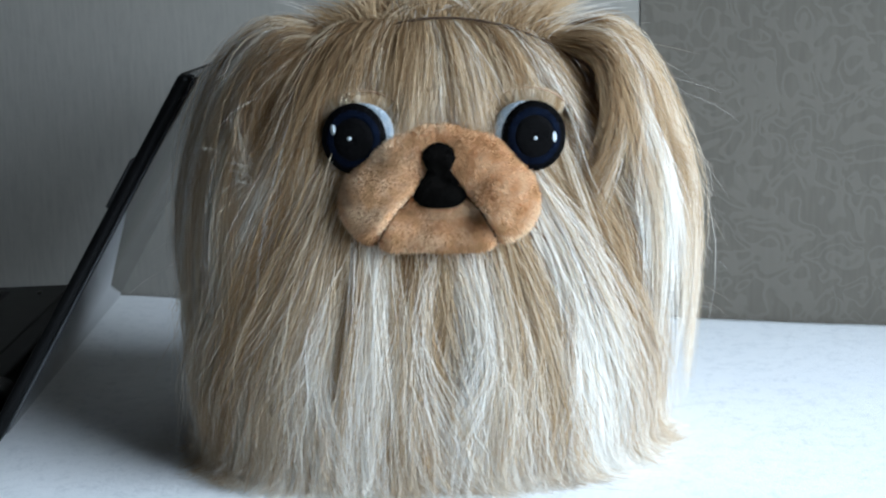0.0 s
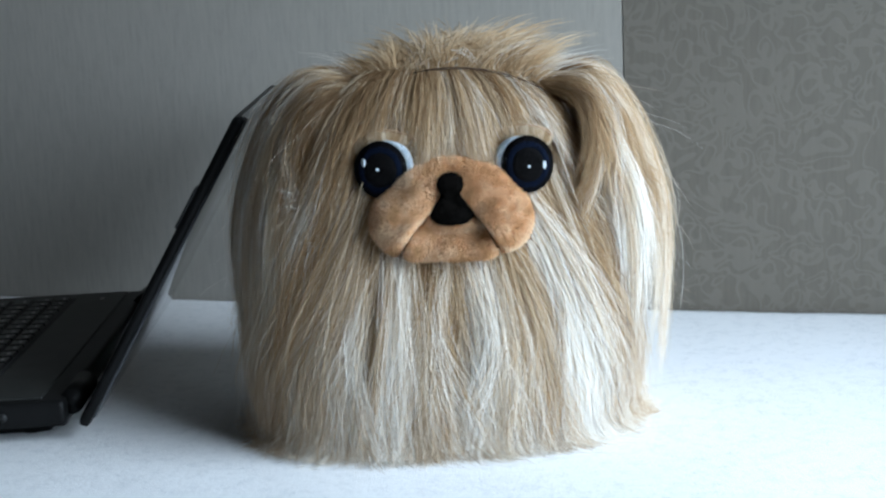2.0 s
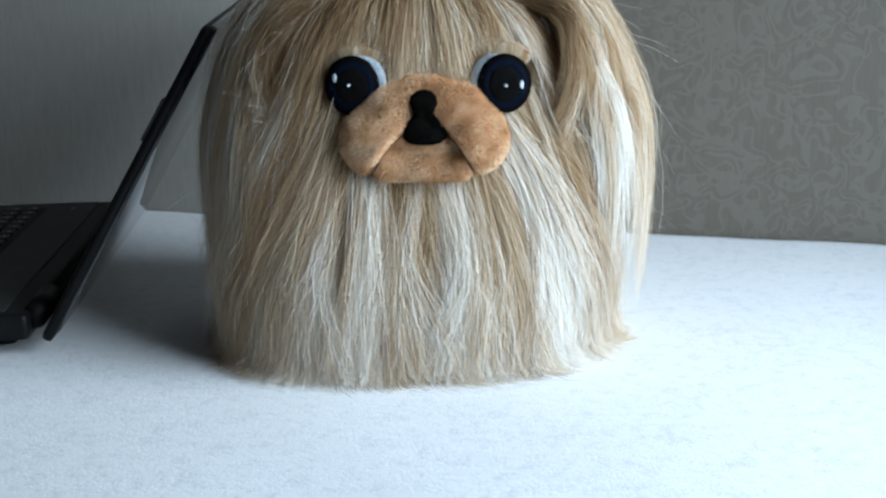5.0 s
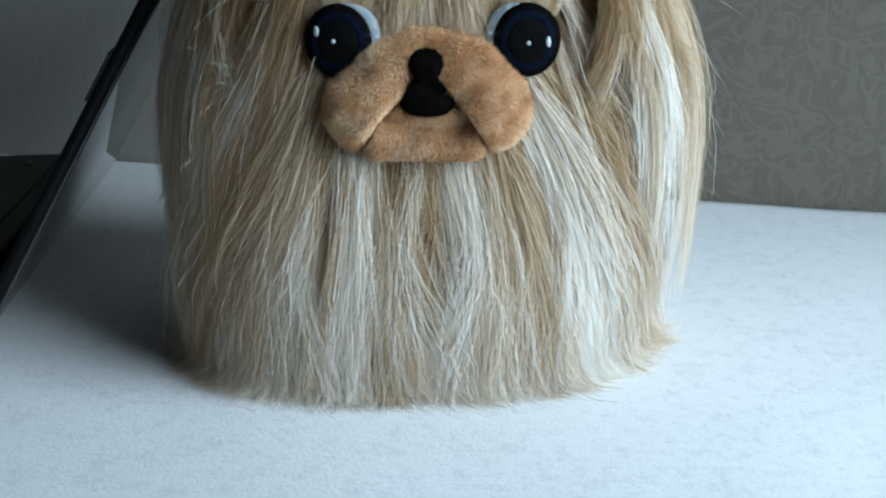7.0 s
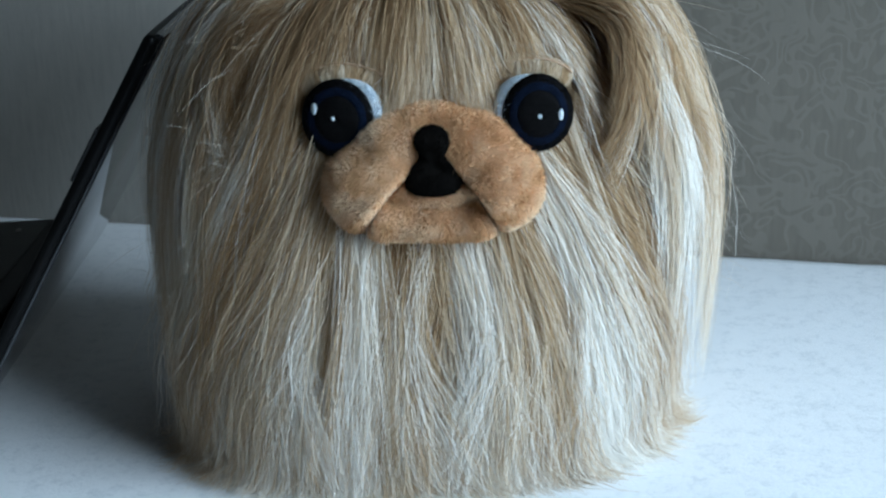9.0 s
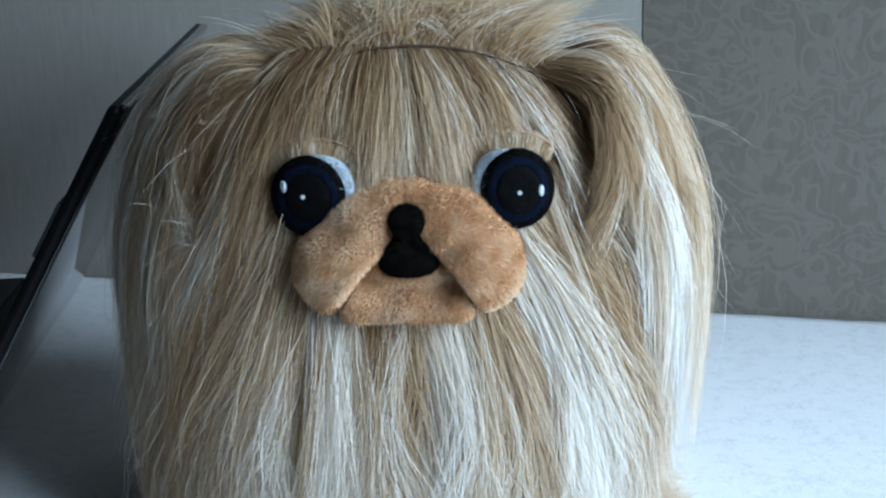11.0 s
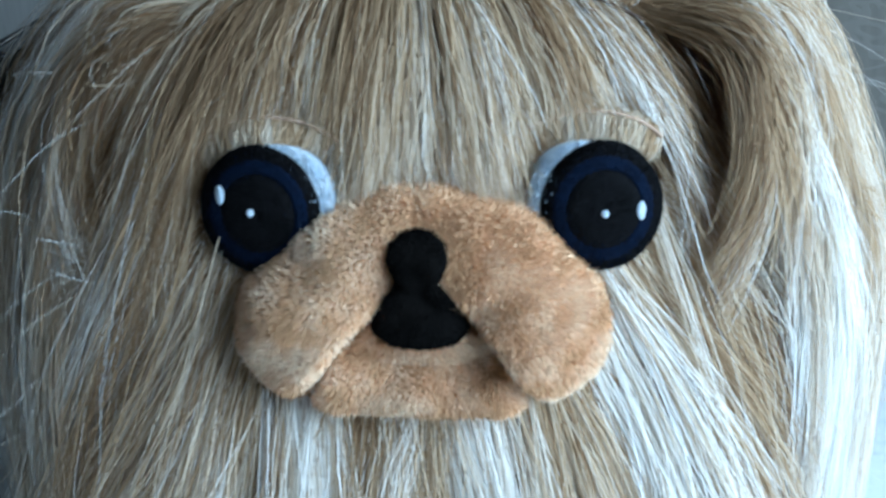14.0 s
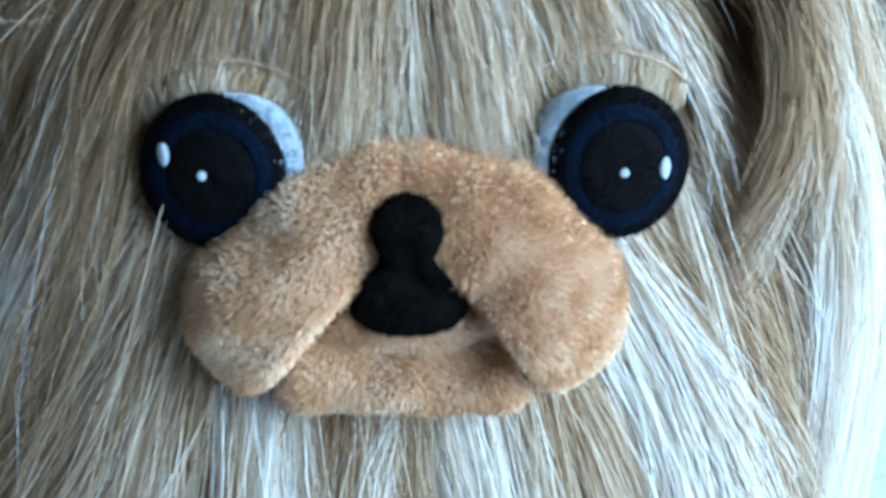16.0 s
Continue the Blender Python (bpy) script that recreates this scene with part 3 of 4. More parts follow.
def dome(radius, bulge, squeeze=1.0, inner=0.0, rings=6, seg=40, deep=0.0025):
    """A cap that looks to -y, with a rim; inner: leaves a hole of that share."""
    bm = bmesh.new()
    rows = []
    shares = np.linspace(1, inner, rings) if inner else np.linspace(1, 0.08, rings)
    for s in [None, *shares]:
        q = 1.0 if s is None else s
        row = []
        for j in range(seg):
            a = 2 * math.pi * j / seg
            y = deep if s is None else -bulge * math.sqrt(max(0.0, 1 - (q * 0.94) ** 2))
            row.append(bm.verts.new((radius * q * math.cos(a), y, radius * q * math.sin(a) * squeeze)))
        rows.append(row)
    for r in range(len(rows) - 1):
        for j in range(seg):
            bm.faces.new((rows[r][j], rows[r][(j + 1) % seg], rows[r + 1][(j + 1) % seg], rows[r + 1][j]))
    if not inner:
        bm.faces.new(rows[-1])
    bmesh.ops.recalc_face_normals(bm, faces=bm.faces)
    return bm


def ring_on(outer, inner, lift, radius=0.0160, bulge=0.0048, squeeze=1.08, seg=120):
    """A stitched ring or disc that follows the curve of the eye, lift metres above it."""
    bm = bmesh.new()
    rows = []
    shares = [(outer, -0.0004)] + [(q, lift) for q in np.linspace(outer - 0.0002, inner + 0.0003, 5)] + [(inner + 0.0001, -0.0004)]
    for q, up in shares:
        y = -bulge * math.sqrt(max(0.0, 1 - (0.94 * q / radius) ** 2)) - up
        ends = [q + 0.00022 * math.sin(j * 2.4) * math.sin(j * 0.9 + q * 900) if q > 0.0003 else q for j in range(seg)]
        rows.append([bm.verts.new((e * math.cos(2 * math.pi * j / seg), y, e * math.sin(2 * math.pi * j / seg) * squeeze)) for j, e in enumerate(ends)])
    for k in range(len(rows) - 1):
        for j in range(seg):
            bm.faces.new((rows[k][j], rows[k][(j + 1) % seg], rows[k + 1][(j + 1) % seg], rows[k + 1][j]))
    bmesh.ops.recalc_face_normals(bm, faces=bm.faces)
    return bm


def dog_eyes():
    for x, y, z, yaw, inward in EYES:
        eye = empty_part("eye", dog, pose(x, y, z, 0, 0, yaw))
        tagged(eye, "round embroidered black and navy eye")
        white = part("sclera", dome(0.0148, 0.0034, 1.06, deep=0.020), EYE_WHITE, eye, "pale blue-white crescent")
        white.matrix_basis = pose(inward * 0.0031, 0.0004, 0.0010)
        black = part("iris_rim", dome(0.0160, 0.0048, 1.08, deep=0.020), EYE_BLACK, eye)
        black.matrix_basis = pose(-inward * 0.0012, -0.0006, -0.0004)
        blue = part("iris", ring_on(0.0132, 0.0096, 0.00012), EYE_BLUE, eye, "navy blue stitched ring")
        blue.matrix_basis = black.matrix_basis
        pupil = part("pupil", ring_on(0.0098, 0.0, 0.0001), EYE_BLACK, eye)
        pupil.matrix_basis = black.matrix_basis
        dot = part("glint", dome(0.0010, 0.0006), EYE_WHITE, pupil, "small white stitched dot")
        dot.matrix_basis = pose(-0.0016 if inward > 0 else 0.0002, -0.0052, 0.0006 if inward > 0 else -0.0008)
        spot = part("glint", dome(0.0015, 0.0007, 1.75), EYE_WHITE, eye, "white stitched highlight")
        spot.matrix_basis = pose(-inward * 0.0112, -0.0043, -0.0010 if inward < 0 else 0.0044, 0, 0, -inward * 35)
        n = 3200
        r, a = 0.0150 * np.sqrt(rng.uniform(0, 1, n)), rng.uniform(0, 2 * np.pi, n)
        sx, sz = r * np.cos(a), r * np.sin(a) * 1.06
        y = -0.0034 * np.sqrt(np.clip(1 - (0.94 * r / 0.0150) ** 2, 0, 1))
        q = np.linspace(0, 1, 3)[None, :, None]
        up = np.stack([sx * 40, -np.ones(n), sz * 40], axis=-1) + rng.normal(0, 0.5, (n, 3))
        loops = np.stack([sx, y, sz], axis=-1)[:, None] + up[:, None] * rng.uniform(0.0003, 0.0008, (n, 1, 1)) * q
        fibres("white_pile", loops, np.full(n, 0.00035), np.full(n, 0.5), EYE_WHITE, eye, "", np.broadcast_to(np.array([0.3, 0.2, 1.0]), loops.shape)).matrix_basis = white.matrix_basis
        # cut velvet pile: black, with a navy ring that frays into it
        n = 9000
        r, a = 0.0160 * np.sqrt(rng.uniform(0, 1, n)), rng.uniform(0, 2 * np.pi, n)
        ex, ez = r * np.cos(a), r * np.sin(a) * 1.08
        y = -0.0048 * np.sqrt(np.clip(1 - (0.94 * r / 0.0160) ** 2, 0, 1)) + 0.0002
        up = np.stack([ex * 45, -np.ones(n), ez * 45], axis=-1)
        up = up / np.linalg.norm(up, axis=1, keepdims=True) + rng.normal(0, 0.35, (n, 3))
        q = np.linspace(0, 1, 3)[None, :, None]
        pts = np.stack([ex, y, ez], axis=-1)[:, None] + up[:, None] * rng.uniform(0.0004, 0.0008, (n, 1, 1)) * q
        ragged = r + rng.normal(0, 0.0009, n)
        ring = (ragged > 0.0094) & (ragged < 0.0132)
        for name, some, thread in (("velvet_pile", ~ring, EYE_BLACK), ("navy_pile", ring, EYE_BLUE)):
            keep = some & ((ex + inward * 0.0100) ** 2 + (ez + (0.0010 if inward < 0 else -0.0044) - 0.0004) ** 2 > 0.0022 ** 2) & ((ex - (-0.0016 if inward > 0 else 0.0002)) ** 2 + (ez - (0.0006 if inward > 0 else -0.0008)) ** 2 > 0.0012 ** 2)
            pile = fibres(name, pts[keep], np.full(int(keep.sum()), 0.00022), np.full(int(keep.sum()), 0.5), thread, eye, "", np.broadcast_to(np.array([0.3, 0.2, 1.0]), pts[keep].shape))
            pile.matrix_basis = black.matrix_basis


dog_eyes()


# ---- coat ----
def in_face(x, z, grow=0.0):
    """Whether a point in front lies on the muzzle or on an eye."""
    hit = muzzle_height(x, z) > 0.003
    for ex, _, ez, _, inward in EYES:
        hit |= ((x - ex - inward * 0.001) / (0.0155 + grow)) ** 2 + ((z - ez) / (0.0165 + grow)) ** 2 < 1
    return hit


def front_y(x, z):
    """Where the skin of the face lies in front, over x and z."""
    h = np.clip(z - TABLE, 0, 0.2449)
    wide, deep = np.interp(h, _z, _A), np.interp(h, _z, _B)
    u = np.clip(np.abs((x - XC) * math.cos(TURN) - 0.09 * math.sin(TURN)) / np.maximum(wide, 1e-4), 0, 1)
    v = -deep * (1 - u ** 2.8) ** (1 / 2.8)
    return YC + ((x - XC) - v * -math.sin(TURN)) * math.tan(TURN) * 1.0 + v * math.cos(TURN)


def brow(k, s):
    """The seam over an eye, from its inner end (s = 0) to the outer one (1)."""
    ex, _, ez, _, inward = EYES[k]
    a = np.interp(s, [0, 1], [0.04 * np.pi, np.pi * 0.96])
    x = ex + inward * (0.0240 * np.cos(a) + (0.001 if k == 0 else 0.0035))
    z = ez + 0.0048 + 0.0190 * np.sin(a) ** 0.8 - 0.0020 * (1 - s)
    return x, z


def above_brow(x, z):
    """Under the seam of a brow the short lashes grow, not the coat."""
    hit = np.zeros(np.shape(x), dtype=bool)
    for ex, _, ez, _, inward in EYES:
        hit |= (((x - ex - inward * 0.001) / 0.0230) ** 2 + ((z - ez - 0.0048) / 0.0175) ** 2 < 1) & (z > ez + 0.004)
    return hit


STEPS = 7
_lattice = rng.random((64, 64))


def patch_noise(x, y):
    """Smooth noise in 0..1, one cell a unit."""
    i, j = np.floor(x).astype(int), np.floor(y).astype(int)
    f, g = x - i, y - j
    f, g = f * f * (3 - 2 * f), g * g * (3 - 2 * g)
    a, b = _lattice[i % 64, j % 64], _lattice[(i + 1) % 64, j % 64]
    c, d = _lattice[i % 64, (j + 1) % 64], _lattice[(i + 1) % 64, (j + 1) % 64]
    return (a * (1 - f) + b * f) * (1 - g) + (c * (1 - f) + d * f) * g


def streak(across, down):
    """Tint of the hair: cream and tan streaks along its fall."""
    v = 0.58 * patch_noise(across * 15 + 30, down * 5) + 0.42 * patch_noise(across * 44 + 9, down * 7 + 20)
    return np.clip((v - 0.32) / 0.36, 0, 1)


def coat_lines(theta0, z0, length, drift, puff, lock_theta, lock_pull, wiggle, sway_size, sway_phase):
    """Hair lines that hang down over the body from their roots and spread where they meet the cloth."""
    n = len(theta0)
    sway = sway_size, sway_phase
    s = np.linspace(0, 1, STEPS)[None]
    pull = lock_pull[:, None] * s ** 1.4
    theta = theta0[:, None] * (1 - pull) + lock_theta[:, None] * pull + drift[:, None] * s ** 0.8
    phase, rate = rng.uniform(0, 6.28, (n, 1)), rng.uniform(3, 12, (n, 1))
    theta = theta + wiggle[:, None] * np.sin(phase + rate * s) * s + sway[0][:, None] * np.sin(sway[1][:, None] + 3.2 * s) * s
    z = z0[:, None] - length[:, None] * s
    low = np.minimum(np.clip(0.010 - z, 0, None), 0.026)
    theta = theta + low * (2.2 + 2.2 * theta)
    z = np.maximum(z, 0.0012 + 0.0035 * rng.random((n, 1)))
    off = 0.0015 + puff[:, None] * np.sin(np.pi * np.clip(s * 0.62, 0, 1)) + low * 0.80 + 0.0012 * np.sin(phase * 2 + rate * s)
    pts, normal = skin(theta, z, off)
    return pts, normal


def shorten(theta0, z0, length, drift, puff, lock_theta, lock_pull, wiggle, sway_size, sway_phase, stop):
    """Cuts the lines where they would grow over the face; returns the share of the length that is left."""
    state = rng.bit_generator.state
    pts, _ = coat_lines(theta0, z0, length, drift, puff, lock_theta, lock_pull, wiggle, sway_size, sway_phase)
    rng.bit_generator.state = state
    front = pts[..., 1] < YC - 0.02
    bad = stop(pts[..., 0], pts[..., 2]) & front
    first = np.where(bad.any(axis=1), bad.argmax(axis=1), STEPS)
    return np.where(first >= STEPS, 1.0, (first - 0.75 + rng.uniform(0, 0.4, len(first))) / (STEPS - 1))


def coat():
    def stop(x, z):
        return in_face(x, z, -0.0012) | above_brow(x, z)

    def make(name, locks, each, zr, tr, length, puff, spread, tints, width, label=""):
        lt = rng.uniform(tr[0], tr[1], locks)
        lz = rng.uniform(zr[0], zr[1], locks)
        llen = length(locks, lz)
        lpuff = rng.uniform(puff[0], puff[1], locks)
        ldrift = 0.35 * (patch_noise(lt * 9 + 5, lz * 40) - 0.5) + rng.normal(0, 0.07, locks)
        flow = lt + 0.7 * np.clip(lt, -1.2, 1.2) * np.exp(-((lz - 0.17) / 0.05) ** 2) * (np.abs(lt) < 1.5) + 0.4 * ldrift * np.clip(lz / 0.11, 0.12, 1)
        ltint = tints(locks, flow, lz)
        idx = np.repeat(np.arange(locks), each)
        n = len(idx)
        th0 = lt[idx] + rng.normal(0, spread, n)
        z0 = np.clip(lz[idx] + rng.normal(0, 0.010, n), 0.012, 0.2420)
        L = np.minimum(llen[idx] * rng.uniform(0.75, 1.1, n), z0 + rng.uniform(-0.010, 0.022, locks)[idx] + rng.normal(0, 0.004, n))
        L = np.maximum(L, 0.008)
        x_side = np.clip(np.abs(th0) / 1.0, 0, 1.2) * np.sign(th0)
        cheek = np.exp(-((z0 - 0.172) / 0.044) ** 2)
        drift = ldrift[idx] * 0.6 * np.clip(L / 0.11, 0.12, 1) * np.clip((0.22 - z0) / 0.04, 0.25, 1) + rng.normal(0, 0.030, n) + 0.84 * x_side * cheek * (np.abs(th0) < 1.5) + 0.05 * x_side
        # the ends gather into pointed tufts over the cloth
        end = (lt[idx] + 1.25 * drift) * 17
        end = end + 0.5 * np.sin(end * 0.77)
        to_tuft = (np.round(end) - end) / 17 * np.clip((0.17 - z0) / 0.08, 0, 1)
        pf = lpuff[idx] * rng.uniform(0.6, 1.25, n)
        pull = np.clip(rng.normal(0.72, 0.18, n), 0, 0.95)
        # a few hairs stray out of their lock
        loose = rng.random(n) < 0.05
        wig = rng.normal(0, 0.018, n) * np.clip(L / 0.10, 0.2, 1) * np.where(loose, 3.5, 1.0)
        pf = pf * np.where(loose, 1.4, 1.0)
        # no roots on the face
        p0, _ = skin(th0, z0, 0.001)
        front = p0[:, 1] < YC - 0.02
        ok = ~(stop(p0[:, 0], p0[:, 2]) & front)
        lsway, lphase = (0.42 * (patch_noise(lt * 8, lz * 30 + 11) - 0.5) + rng.normal(0, 0.045, locks)) * np.clip((0.215 - lz) / 0.05, 0.15, 1) * np.clip(lz / 0.11, 0.12, 1), 6.28 * patch_noise(lt * 3 + 40, lz * 12) + rng.normal(0, 0.6, locks)
        args = [a[ok] for a in (th0, z0, L, drift, pf, lt[idx] + 0.95 * to_tuft + drift * 0.4, pull, wig, lsway[idx], lphase[idx])]
        keep_idx = idx[ok]
        left = shorten(*args, stop)
        good = left > 0.04
        args = [a[good] for a in args]
        keep_idx, left = keep_idx[good], left[good]
        args[2] = args[2] * left
        args[3] = args[3] * left
        args[8] = args[8] * left
        args[4] = args[4] * np.clip(left * 1.2, 0.15, 1)
        args[5] = args[0] + (args[5] - args[0]) * left
        pts, normal = coat_lines(*args)
        s = np.linspace(0, 1, STEPS)[None]
        fine = patch_noise((args[0] + 0.5 * args[3]) * 150 + 7, args[1] * 9)
        tint = (ltint[keep_idx] + 0.20 * (fine - 0.5) + rng.normal(0, 0.04, len(keep_idx)))[:, None] + 0.22 * (s - 0.45)
        return fibres(name, pts, rng.uniform(width[0], width[1], len(keep_idx)), np.clip(tint, 0, 1), COAT, dog, label, normal)

    def streaks(locks, lt, lz):
        pale = sum(w * np.exp(-((lt - c) / d) ** 2) for c, d, w in ((-0.24, 0.035, 0.20), (0.13, 0.045, 0.18), (0.66, 0.07, 0.34), (-0.66, 0.04, 0.16), (0.36, 0.03, 0.2), (-0.44, 0.03, 0.2))) * (lz < 0.16)
        kind = np.clip(pale + streak(lt, lz * 0.6) * 0.34 + rng.random(locks) * 0.56 + 0.09 + 0.05 * (lz < 0.13) + 0.05 * np.clip((0.09 - lz) / 0.05, 0, 1), 0, 1)
        return np.interp(kind, [0.0, 0.25, 0.45, 0.62, 0.8, 1.0], [0.06, 0.20, 0.36, 0.60, 0.93, 1.0]) - 0.13 * np.clip((lz - 0.17) / 0.04, 0, 1)

    def long(locks, lz):
        return np.clip(lz + 0.004, 0.045, 0.18) * rng.uniform(0.72, 1.10, locks)

    # undercoat tint is darkened, which paints brownish shade into the gaps between locks
    under = make("undercoat", 1500, 9, (0.035, 0.238), (-2.2, 2.2), lambda n, z: np.minimum(z - 0.014, rng.uniform(0.05, 0.10, n)), (0.001, 0.004), 0.07, lambda n, a, b: rng.normal(0.26, 0.08, n), (0.0004, 0.0007))
    front = make("front_coat", 1450, 70, (0.05, 0.20), (-1.25, 1.25), long, (0.003, 0.018), 0.0115, streaks, (0.00017, 0.00031), "long streaky beige and cream hair hanging to the cloth")
    fore = make("forehead_coat", 560, 66, (0.185, 0.242), (-1.1, 1.1), lambda n, z: rng.uniform(0.05, 0.09, n), (0.002, 0.008), 0.017, streaks, (0.00016, 0.00029))
    make("lower_coat", 170, 60, (0.02, 0.08), (-1.6, 1.6), lambda n, z: z * rng.uniform(0.85, 1.25, n) + 0.006, (0.003, 0.012), 0.013, streaks, (0.00020, 0.00036))
    for a, b in ((-2.4, -1.2), (1.2, 2.4)):
        make("side_coat", 240, 26, (0.05, 0.235), (a, b), long, (0.004, 0.014), 0.04, streaks, (0.0005, 0.0009))


coat()


def hem():
    """Tufts at the foot of the coat that flick outward over the cloth."""
    tufts, each = 150, 30
    lt = rng.uniform(-1.45, 1.45, tufts)
    lz, reach = rng.uniform(0.022, 0.055, tufts), rng.uniform(0.009, 0.018, tufts)
    ltint = np.clip(rng.choice([0.3, 0.48, 0.7, 0.95], tufts) + rng.normal(0, 0.05, tufts), 0, 1)
    turn = 0.03 + 0.03 * lt + rng.normal(0, 0.03, tufts)
    idx = np.repeat(np.arange(tufts), each)
    n = len(idx)
    s = np.linspace(0, 1, STEPS)[None]
    theta = (lt[idx] + rng.normal(0, 0.026, n))[:, None] * (1 - s ** 1.5) + (lt[idx] + rng.normal(0, 0.007, n))[:, None] * s ** 1.5 + turn[idx][:, None] * s ** 2
    high = np.clip(lz[idx] + rng.normal(0, 0.006, n), 0.012, 0.07)[:, None]
    low = 0.0012 + 0.003 * rng.random((n, 1))
    z = low + (high - low) * (1 - s) ** 1.15
    off = 0.0065 + (reach[idx] * rng.uniform(0.6, 1.1, n) - 0.0065)[:, None] * s ** 2.4 + 0.002 * np.sin(np.pi * s)
    pts, normal = skin(theta, z, off)
    fibres("hem_hair", pts, rng.uniform(0.00024, 0.0004, n), ltint[idx][:, None] + 0.1 * s, COAT, dog, "pointed tufts of hair lying on the cloth", normal)


hem()


def lashes():
    """Short lashes between each brow seam and its eye, and the seam itself."""
    for k in (0, 1):
        n = 3600
        s = rng.uniform(0.02, 0.88, n)
        clump = np.round(s * 26 + 0.3 * np.sin(s * 40)) / 26
        x, z = brow(k, s)
        ex, ey, ez, _, inward = EYES[k]
        y = np.minimum(front_y(x, z) - 0.0040, ey + 0.0100)
        side_end = np.abs(2 * s - 1) ** 3
        root = np.stack([x, y + 0.003 * side_end, z + rng.normal(0, 0.0005 + 0.0016 * side_end)], axis=-1)
        aim = np.stack([ex + (brow(k, 0.45 * s + 0.55 * np.clip(clump, 0, 1))[0] - ex) * 0.76, np.full(n, ey + 0.0012) + 0.005 * ((x - ex) / 0.02) ** 2, ez + 0.0168 * np.clip(1 - ((x - ex) / 0.0250) ** 2, 0, 1) ** 0.5 - 0.0035 * side_end], axis=-1)
        q = np.linspace(0, 1, 5)[None, :, None]
        pts = root[:, None] * (1 - q) + aim[:, None] * q + np.array([0, -0.0010, 0.0003]) * np.sin(np.pi * q) + rng.normal(0, 0.0009, (n, 1, 3)) * q
        tint = np.clip(0.24 + 0.42 * patch_noise(clump * 40 + 3 * k, clump * 0) + rng.normal(0, 0.08, n), 0, 1)
        fibres("lashes", pts, rng.uniform(0.00016, 0.00028, n), tint, COAT, dog, "short pale hairs under the brow seam", np.broadcast_to(np.array([0.0, -1, 0.2]), pts.shape))
        bm = bmesh.new()
        rows = []
        for t in np.linspace(0.12, 0.86, 26):
            bx, bz = brow(k, np.array(t))
            by = min(float(front_y(bx, bz)) - 0.0056, ey + 0.0078)
            rows.append([bm.verts.new((float(bx) + 0.00042 * math.cos(a) * 0.5, by + 0.00042 * math.sin(a), float(bz) + 0.00042 * math.cos(a))) for a in np.linspace(0, 2 * math.pi, 6, endpoint=False)])
        for r in range(len(rows) - 1):
            for j in range(6):
                bm.faces.new((rows[r][j], rows[r][(j + 1) % 6], rows[r + 1][(j + 1) % 6], rows[r + 1][j]))
        part("brow_seam", bm, SEAM, dog, "thin pinkish tan seam")


lashes()


# ---- ears ----
def spline(points, s):
    """Catmull-Rom through the points (k, ..., 3) at s in 0..1."""
    p = np.concatenate([points[:1] * 2 - points[1:2], points, points[-1:] * 2 - points[-2:-1]])
    m = len(points) - 1
    u = np.clip(s * m, 0, m - 1e-6)
    i = u.astype(int)
    f = (u - i)[..., None]
    a, b, c, d = p[i], p[i + 1], p[i + 2], p[i + 3]
    return 0.5 * (2 * b + (c - a) * f + (2 * a - 5 * b + 4 * c - d) * f ** 2 + (3 * b - a - 3 * c + d) * f ** 3)


EARS = {
    1: (np.array([(0.086, 0.803, 0.976), (0.109, 0.792, 0.964), (0.121, 0.787, 0.936), (0.127, 0.794, 0.880), (0.124, 0.800, 0.785)]),
        np.array([(0.081, 0.830, 0.982), (0.117, 0.820, 0.980), (0.141, 0.822, 0.945), (0.159, 0.824, 0.880), (0.158, 0.824, 0.775)]),
        np.array([(0.079, 0.880, 0.983), (0.122, 0.880, 0.981), (0.152, 0.880, 0.944), (0.174, 0.880, 0.880), (0.171, 0.876, 0.770)])),
    -1: (np.array([(-0.014, 0.800, 0.974), (-0.034, 0.786, 0.966), (-0.054, 0.778, 0.930), (-0.067, 0.774, 0.880), (-0.076, 0.776, 0.785)]),
         np.array([(-0.015, 0.822, 0.983), (-0.049, 0.806, 0.982), (-0.077, 0.798, 0.946), (-0.096, 0.800, 0.880), (-0.100, 0.802, 0.775)]),
         np.array([(-0.017, 0.862, 0.985), (-0.056, 0.842, 0.985), (-0.090, 0.832, 0.948), (-0.114, 0.846, 0.880), (-0.114, 0.845, 0.770)])),
}


def ear_point(side, w, s):
    """A point of the ear flap: w across from its front edge (0) to the back (1), s from root to tip."""
    a, b, c = (spline(g, s) for g in EARS[side])
    w = w[..., None]
    return a * (2 * w - 1) * (w - 1) + b * 4 * w * (1 - w) + c * w * (2 * w - 1)


